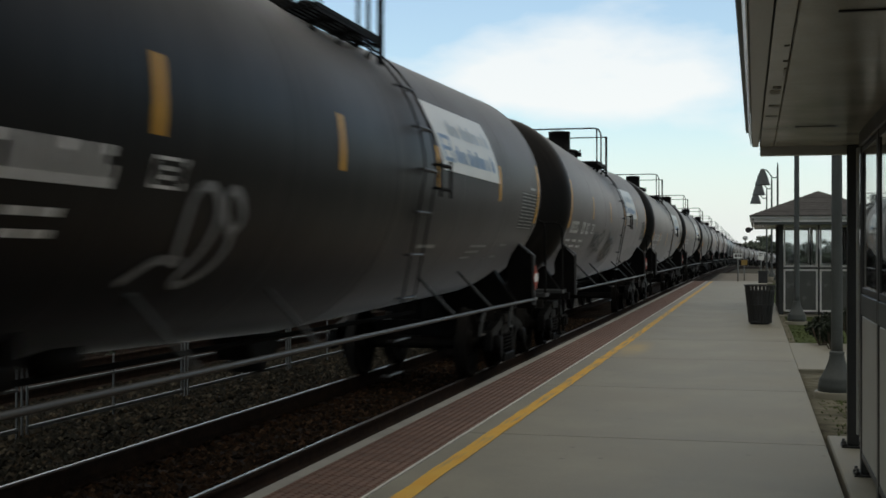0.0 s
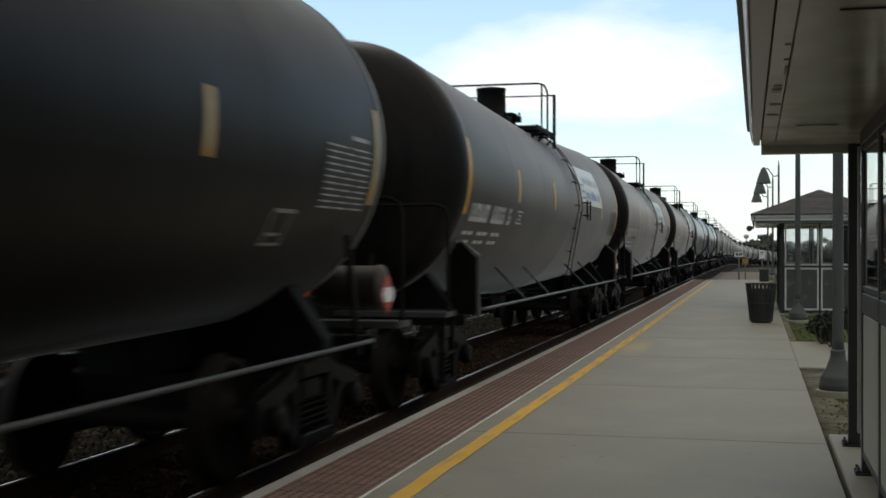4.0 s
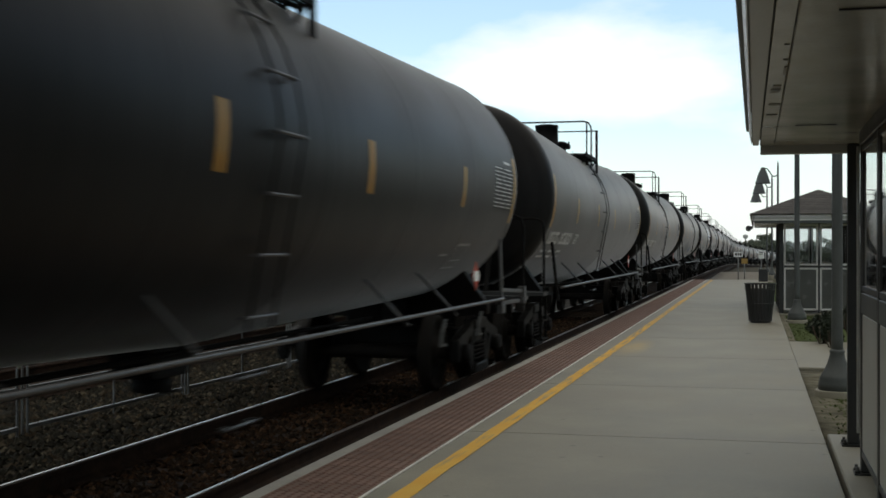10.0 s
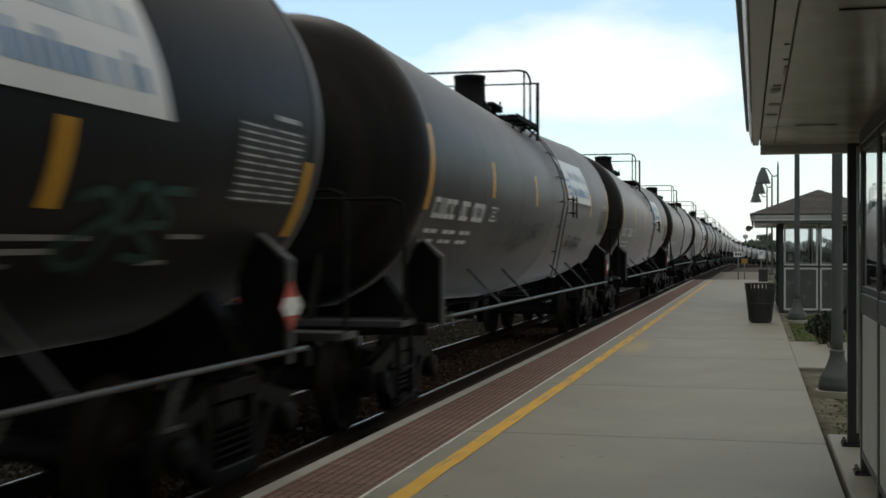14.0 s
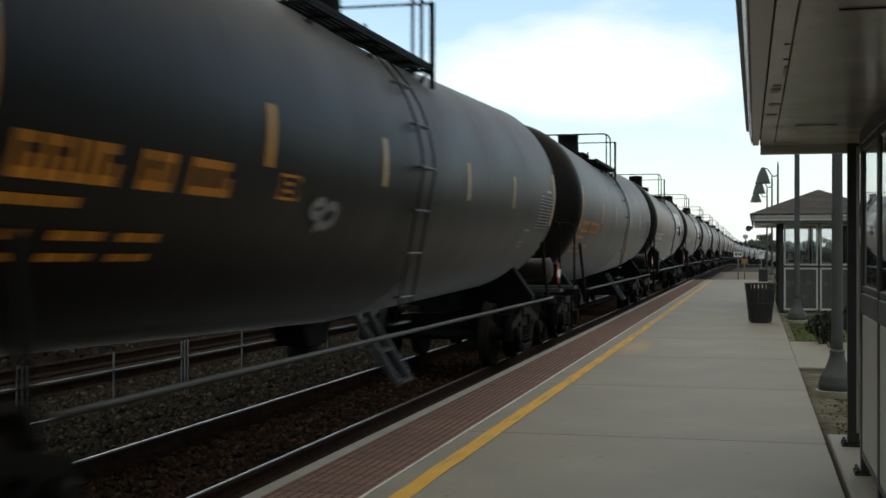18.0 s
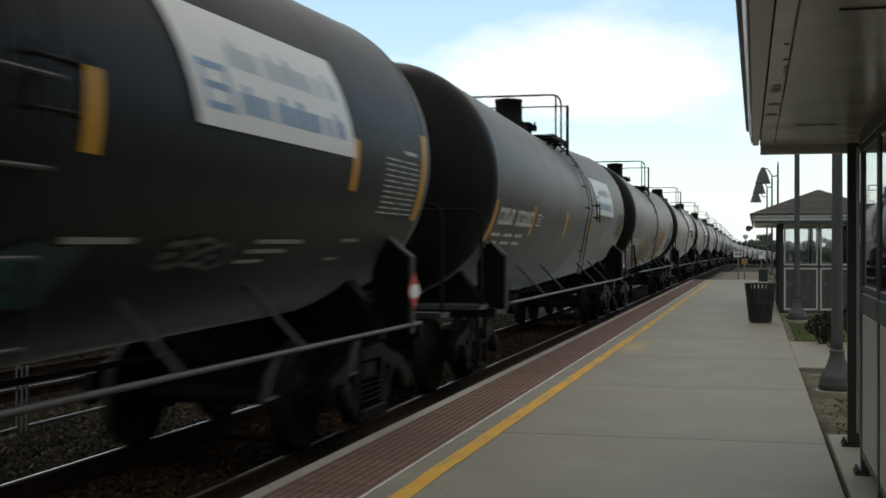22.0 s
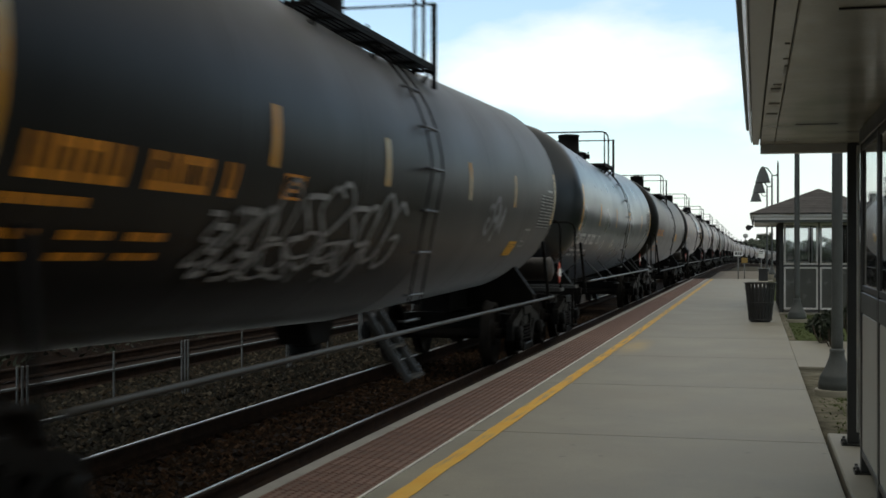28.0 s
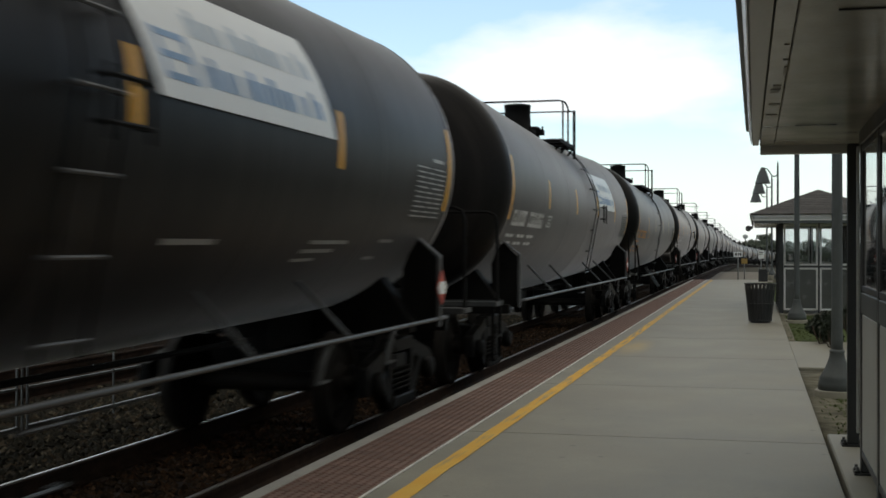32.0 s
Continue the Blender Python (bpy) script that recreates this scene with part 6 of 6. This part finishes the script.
for y0, y1 in ((0.06, 1.44), (1.56, 2.99), (3.11, 4.54)):
    window(far_shelter, 2.25, 2.30, y0, y1, 1.27, 2.26, M_DARKWALL, 0.04)
    beam(far_shelter, "wall_panel", 2.25, 2.30, y0, y1, 0.28, 1.25, M_DARKWALL, "", 0.003)
window(far_shelter, 0.56, 0.61, 0.06, 1.44, 1.27, 2.26, M_DARKWALL, 0.04)
window(far_shelter, 0.56, 0.61, 0.06, 1.44, 0.28, 1.25, M_DARKWALL, 0.04)
beam(far_shelter, "bench_back", 0.9, 2.1, 4.1, 4.14, 0.75, 1.0, M_DARKWALL, "dark bench inside")
beam(far_shelter, "bench_seat", 0.9, 2.1, 3.7, 4.1, 0.62, 0.66, M_DARKWALL)
for x in (1.0, 2.0):
    beam(far_shelter, "bench_leg", x - 0.03, x + 0.03, 3.75, 4.05, FZ, 0.62, M_POST)
speaker = thing("loudspeaker", "dark horn loudspeaker under the shelter eave", "loudspeaker", at=(-0.155, 29.4, 2.19))
bm = bmesh.new()
add_lathe(bm, [(0.03, 0.1), (0.04, 0.05), (0.045, -0.02), (0.062, -0.09), (0.066, -0.1), (0.045, -0.09)], "y", (0, 0, -0.02), 16)
part("horn", bm, M_BIN, speaker)
beam(speaker, "bracket", -0.02, 0.1, 0.0, 0.03, -0.03, 0.03, M_POST, "", 0.003)

# ---------------------------------------------------------------- lamp posts
def lamp_post(x, y, z, head=True):
    lp = thing("street_lamp", "tall grey lamp post with a bell shade on a bent arm", "street lamp", group="platform lamps", at=(x, y, z))
    def shaft():
        bm = bmesh.new()
        add_lathe(bm, [(0.065, 0.42), (0.058, 0.6), (0.052, 3.0), (0.045, 5.35), (0.05, 5.38), (0.05, 5.42), (0.03, 5.46), (0.038, 5.52), (0.006, 5.72)], "z", (0, 0, 0), 16)
        return finish(bm)
    def base():
        bm = bmesh.new()
        add_lathe(bm, [(0.19, 0.06), (0.19, 0.13), (0.178, 0.16), (0.182, 0.18), (0.165, 0.21), (0.118, 0.29), (0.084, 0.38), (0.073, 0.44), (0.08, 0.46), (0.066, 0.48)], "z", (0, 0, 0), 16)
        return finish(bm)
    def foot():
        bm = bmesh.new()
        add_lathe(bm, [(0.23, -0.35), (0.23, 0.045), (0.22, 0.06)], "z", (0, 0, 0), 20)
        return finish(bm)
    def arm():
        bm = bmesh.new()
        add_ring_tube(bm, [(-0.04, 0, 5.0), (-0.14, 0, 4.95), (-0.26, 0, 4.98), (-0.38, 0, 5.16), (-0.48, 0, 5.3), (-0.58, 0, 5.35), (-0.68, 0, 5.33), (-0.7, 0, 5.28)], 0.028, 8)
        return finish(bm)
    def bell():
        bm = bmesh.new()
        add_lathe(bm, [(0.035, 5.4), (0.1, 5.35), (0.13, 5.27), (0.19, 5.14), (0.255, 4.97), (0.3, 4.8), (0.335, 4.69), (0.355, 4.63), (0.355, 4.61), (0.32, 4.63), (0.12, 5.05)], "z", (-0.7, 0, 0), 20)
        return finish(bm)
    place("concrete_foot", cached("lampfoot", foot), M_CONCRETE, lp, "round concrete footing")
    place("base", cached("lampbase", base), M_POLE, lp, "flared cast base")
    place("shaft", cached("lampshaft", shaft), M_POLE, lp)
    place("arm", cached("lamparm", arm), M_POLE, lp)
    place("shade", cached("lampbell", bell), M_POLE, lp, "dark bell-shaped shade")


for x, y, z in ((0.822, 13.52, 0.18), (0.825, 26.53, 0.19), (1.035, 61.5, 0.22), (0.886, 71.7, 0.18), (0.72, 83.3, 0.12)):
    lamp_post(x, y, z)

# ---------------------------------------------------------------- litter bin
litter = thing("litter_bin", "black slatted metal litter bin on the platform", "litter bin", at=(0.09, 25.32, PLAT_Z))
bm = bmesh.new()
add_lathe(bm, [(0.2, 0.03), (0.2, 0.06), (0.22, 0.07), (0.265, 0.66), (0.26, 0.66), (0.21, 0.08)], "z", (0, 0, 0), 24)
part("liner", bm, M_BIN, litter)
bm = bmesh.new()
add_prism(bm, [(-0.018, 0.0), (0.018, 0.0), (0.022, 0.56), (0.03, 0.74), (-0.03, 0.74), (-0.022, 0.56)], "y", -0.006, 0.006)
slat = finish(bm)
for k in range(24):
    a = 2 * math.pi * k / 24
    s = place("slat", slat, M_BIN, litter, at=(0.215 * math.cos(a), 0.215 * math.sin(a), 0.03))
    s.rotation_euler = Euler((radians(-6), 0, a - math.pi / 2), "XYZ")
for z, r in ((0.05, 0.225), (0.38, 0.258), (0.66, 0.29), (0.765, 0.305)):
    bm = bmesh.new()
    add_ring_tube(bm, [(r * math.cos(2 * math.pi * k / 24), r * math.sin(2 * math.pi * k / 24), z) for k in range(25)], 0.012, 6, False)
    part("hoop", bm, M_BIN, litter)
bm = bmesh.new()
add_lathe(bm, [(0.19, 0.0), (0.19, 0.03)], "z", (0, 0, 0), 20)
part("foot", bm, M_BIN, litter)

# ---------------------------------------------------------------- the platform's far end
box1 = thing("utility_cabinet", "dark metal cabinet at the platform end", "cabinet", at=(0.33, 57.2, PLAT_Z))
beam(box1, "body", -0.2, 0.2, -0.2, 0.2, 0.0, 0.5, M_BIN, "", 0.015)
beam(box1, "lid", -0.22, 0.22, -0.22, 0.22, 0.5, 0.55, M_BIN, "", 0.012)


def post_sign(name, label, x, y, z, w, h, zc, board, bars):
    sg = thing(name, label, "sign", at=(x, y, z))
    bm = bmesh.new()
    add_lathe(bm, [(0.03, -0.2), (0.03, zc + h / 2)], "z", (0, 0.03, 0), 10)
    part("post", bm, M_GALV, sg, "thin grey post")
    b = beam(sg, "board", -w / 2, w / 2, -0.015, 0.0, zc - h / 2, zc + h / 2, board, "", 0.004)
    for x0, x1, z0, z1 in bars:
        beam(b, "print_bar", x0, x1, -0.019, -0.0155, zc + z0, zc + z1, M_INK, "", 0)
    return sg


post_sign("notice_sign", "white notice board on a thin post", 0.255, 58.6, PLAT_Z, 0.26, 0.38, 1.2, M_SIGN, ((-0.09, 0.09, 0.08, 0.12), (-0.09, 0.05, 0.0, 0.03)))
post_sign("number_sign", "small white sign with dark print on a post", -0.81, 61.4, 0.0, 0.42, 0.24, 1.44, M_SIGN, ((-0.15, -0.05, -0.06, 0.07), (-0.01, 0.05, -0.06, 0.07), (0.08, 0.16, -0.06, 0.07)))
post_sign("yellow_sign", "faded yellow warning plate on a post", -0.62, 74.0, -0.1, 0.34, 0.3, 1.1, M_AMBER, ())
# ---------------------------------------------------------------- planting
def leaf_cloud(bm, centre, size, count, leaf, rng):
    """Small tilted leaves in an uneven clump."""
    cx, cy, cz = centre
    for k in range(count):
        u = Vector((rng.gauss(0, 1), rng.gauss(0, 1), rng.gauss(0, 1))).normalized() * rng.random() ** 0.4
        p = Vector((cx + u.x * size[0], cy + u.y * size[1], cz + u.z * size[2]))
        n = Vector((rng.gauss(0, 1), rng.gauss(0, 1), rng.gauss(0.6, 1))).normalized()
        a = n.orthogonal().normalized() * leaf * rng.uniform(0.6, 1.2)
        b = n.cross(a).normalized() * leaf * rng.uniform(0.4, 0.8)
        bm.faces.new([bm.verts.new(q) for q in (p - a, p - b * 0.8, p + a, p + b)])


def shrub(x, y, z, w, h, seed, label="low dark green shrub beside the lamp post"):
    rng = random.Random(seed)
    sh = thing("shrub", label, "shrub", group="shrubs", at=(x, y, z))
    bm = bmesh.new()
    for k in range(7):
        a = rng.uniform(0, 6.28)
        add_ring_tube(bm, [(0, 0, -0.05), (0.3 * w * math.cos(a), 0.3 * w * math.sin(a), h * 0.4), (0.42 * w * math.cos(a), 0.42 * w * math.sin(a), h * 0.75)], (0.012, 0.009, 0.004), 5)
    tagged(part("woody_base", bm, M_BARK, sh), kind="stuff")
    bm = bmesh.new()
    for k in range(12):
        a, r = rng.uniform(0, 6.28), rng.uniform(0, 0.36) * w
        leaf_cloud(bm, (r * math.cos(a), r * math.sin(a), h * rng.uniform(0.35, 0.8)), (w * 0.22, w * 0.22, h * 0.22), 260, 0.028, rng)
    part("foliage", bm, M_SHRUB, sh)


for i, (x, y, w, h) in enumerate(((1.12, 21.0, 0.6, 0.56), (1.02, 20.35, 0.4, 0.42), (1.5, 20.95, 0.6, 0.66), (1.12, 19.6, 0.36, 0.4), (1.6, 15.6, 0.6, 0.5), (2.2, 24.0, 1.0, 0.7), (2.4, 14.2, 0.8, 0.6))):
    shrub(x, y, 0.18, w, h, 40 + i)


def tree(x, y, z, h, w, seed, label="broad leafy green tree", count=26, leaf=0.5, green=None):
    rng = random.Random(seed)
    tr = thing("tree", label, "tree", group="trees", at=(x, y, z))
    bm = bmesh.new()
    lean = rng.uniform(-0.04, 0.04) * h
    add_ring_tube(bm, [(0, 0, -0.3), (lean * 0.3, 0, h * 0.25), (lean * 0.6, 0, h * 0.55), (lean, 0, h * 0.85)], (h * 0.03, h * 0.022, h * 0.014, h * 0.004), 8)
    tips = []
    for k in range(9):
        a, z0 = rng.uniform(0, 6.28), h * rng.uniform(0.28, 0.65)
        r = w * rng.uniform(0.3, 0.46)
        tip = (r * math.cos(a), r * math.sin(a), z0 + h * rng.uniform(0.12, 0.25))
        add_ring_tube(bm, [(lean * z0 / h, 0, z0), (tip[0] * 0.5, tip[1] * 0.5, z0 + (tip[2] - z0) * 0.65), tip], (h * 0.012, h * 0.007, h * 0.003), 5)
        tips.append(tip)
    part("trunk", bm, M_BARK, tr, "grey-brown trunk with limbs")
    bm = bmesh.new()
    for k in range(count):
        if k < len(tips):
            c = tips[k]
        else:
            a, r = rng.uniform(0, 6.28), w * 0.44 * math.sqrt(rng.random())
            zz = rng.uniform(0.34, 0.97)
            r *= 1.1 - 0.75 * max(0, (zz - 0.45) / 0.55)
            c = (r * math.cos(a), r * math.sin(a), h * zz)
        s = w * rng.uniform(0.09, 0.16)
        leaf_cloud(bm, c, (s, s, s * 0.75), 60, leaf, rng)
    part("crown", bm, green or M_LEAF, tr, "crown of many small leaves")


rng = random.Random(77)
for i in range(40):
    y = rng.uniform(370, 455)
    x = -24 + i * 2.5 + rng.uniform(-1.5, 1.5)
    hgt = rng.uniform(7.6, 9.6)
    tree(x, y, -0.62 - drop(y), hgt, hgt * 1.05, 200 + i, "distant green tree beyond the bend of the track, haze put into its leaf colour", 34, 0.5, M_LEAF_HAZED)
# trees added out of view on the right, to block low sky from the tanks
for i in range(5):
    y = -24 + i * 9.5 + rng.uniform(-2, 2)
    hgt = rng.uniform(7.5, 11)
    tree(rng.uniform(13, 20), y, -0.62, hgt, hgt * 0.9, 300 + i, "leafy tree added out of view to darken the tank flanks", 34, 0.3)
for i in range(11):
    # an unseen grove added behind the platform's near end to cut skylight
    x, y = 4.5 + (i % 4) * 4.0 + rng.uniform(-0.8, 0.8), -16 - 9 * (i // 4) + rng.uniform(-2, 2)
    hgt = rng.uniform(10, 13)
    tree(x, y, -0.62, hgt, hgt * 0.9, 360 + i, "tall leafy tree added behind the camera to block skylight", 34, 0.4)
# the same added screen of unseen trees, further down the platform
for i in range(17):
    y = 24 + i * 7.5 + rng.uniform(-2, 2)
    hgt = rng.uniform(9, 12.5)
    tree(rng.uniform(15, 21) + 0.06 * y, y, -0.62, hgt, hgt * 0.95, 330 + i, "leafy tree added out of view to darken the tank flanks", 34, 0.36)
# bank and hedge are additions that keep the gap under the cars dark
rng = random.Random(91)
bm = bmesh.new()
add_prism(bm, [(-11.7, -0.64), (-12.5, 0.35), (-13.6, 0.8), (-15.5, 0.8), (-17.0, -0.64)], "y", -20, 150)
tagged(place("earth_bank", finish(bm), M_BALLAST_DARK), "dark bank added beyond the second track to darken the view under the cars", "bank", kind="structure")
bm = bmesh.new()
for k in range(420):
    y = -14 + 0.32 * k
    q = rng.random()
    leaf_cloud(bm, (-11.9 - 1.5 * q + rng.uniform(-0.2, 0.2), y + rng.uniform(-0.3, 0.3), -0.35 + 1.6 * q), (0.6, 0.6, 0.45), 70, 0.08, rng)
tagged(place("hedge", finish(bm), M_SHRUB), "dark hedge added beyond the second track to darken the view under the cars", "hedge", kind="stuff")
tower = thing("water_tower", "distant pale water tower above the trees", "water tower", at=(-3.6, 470, -5.2))
bm = bmesh.new()
add_lathe(bm, [(0.2, 10.6), (0.7, 10.9), (0.95, 11.3), (0.95, 11.7), (0.7, 12.1), (0.1, 12.3)], "z", (0, 0, 0), 20)
part("tank", bm, M_PANEL, tower)
bm = bmesh.new()
add_lathe(bm, [(0.5, 0.0), (0.25, 1.5), (0.2, 10.7)], "z", (0, 0, 0), 12)
part("stem", bm, M_PANEL, tower)
# ---------------------------------------------------------------- ties, stones
tie_mesh = box_mesh(-1.3, 1.3, -0.115, 0.115, -0.19, -0.004, 0.01)
plate_mesh = box_mesh(-0.18, 0.18, -0.1, 0.1, 0, 0.014, 0.004)
spike_mesh = box_mesh(-0.014, 0.014, -0.014, 0.014, 0.0, 0.035, 0.004)
for k in range(110):
    y = -2.0 + 0.53 * k
    tie = place("tie", tie_mesh, M_TIE, near_track, at=(TRACK_X, y, -0.178))
    if k < 48:
        for side in (-0.752, 0.752):
            p = place("tie_plate", plate_mesh, M_RUST, tie, at=(side, 0, -0.005))
def stones(name, label, x0, x1, y0, y1, z, count, size, mat, seed):
    rng = random.Random(seed)
    verts, faces = [], []
    for k in range(count):
        x, y = rng.uniform(x0, x1), y0 + (y1 - y0) * rng.random() ** 1.5
        s = size * rng.uniform(0.5, 1.3)
        if callable(z):
            zz = z(x)
        else:
            zz = z
        base = len(verts)
        a0 = rng.uniform(0, 6.28)
        tilt = rng.uniform(-0.3, 0.3)
        for q in range(4):
            a = a0 + q * 1.57 + rng.uniform(-0.3, 0.3)
            verts.append((x + s * math.cos(a), y + s * math.sin(a), zz + s * tilt * math.cos(a)))
        verts.append((x + s * rng.uniform(-0.3, 0.3), y + s * rng.uniform(-0.3, 0.3), zz + s * rng.uniform(0.5, 0.9)))
        verts.append((x, y, zz - s * 0.6))
        for q in range(4):
            faces.append((base + q, base + (q + 1) % 4, base + 4))
            faces.append((base + (q + 1) % 4, base + q, base + 5))
    me = bpy.data.meshes.new("mesh")
    me.from_pydata(verts, [], faces)
    return tagged(place(name, me, mat), label, "ballast", kind="stuff")


stones("ballast_stones", "loose grey ballast stones between the tracks", -9.0, -5.45, 4, 34, lambda x: -0.17 + 0.02 * (abs(x + 6.9) < 0.5), 30000, 0.045, M_STONE, 1)
stones("ballast_stones", "brown stained ballast stones between the ties", -5.95, -3.0, 4, 34, -0.182, 22000, 0.038, M_STONE_BROWN, 2)


# ---------------------------------------------------------------- what moves
def advance(t):
    """Metres that the train has come on at t seconds; it slows by a trace."""
    return CAR_L * (1.1135 * t - 0.00033 * t * t)


FIRST_MIDDLE = 10.6     # middle of the first car at the start


def motions():
    stops = [0.5 * q for q in range(65)]
    for k, car in CARS.items():
        rows = []
        for t in stops:
            s = FIRST_MIDDLE + CAR_L * k + SLACK.get(k, 0.0) - advance(t)
            x, y, z, a = track_at(s)
            fall = math.degrees((drop(s + 8) - drop(s - 8)) / 16)
            rows.append((t, pose(x, y, z, -fall, 0, -math.degrees(a))))
        walk(car, rows)
    for k, y, wheel in WHEELS:
        # wheels turn while their car is near enough for it to be seen
        near_rows, base = [], wheel.location.copy()
        for q in range(0, 961):
            t = q / 30
            s = FIRST_MIDDLE + CAR_L * k + y - advance(t)
            if 2.0 < s < 48.0:
                near_rows.append((t, pose(*base, math.degrees(advance(t) / 0.457) % 360)))
        if not near_rows:
            continue
        if near_rows[0][0] > 0.05:
            near_rows.insert(0, (0.0, near_rows[0][1]))
        if near_rows[-1][0] < 31.95:
            near_rows.append((32.0, near_rows[-1][1]))
        walk(wheel, near_rows)


motions()
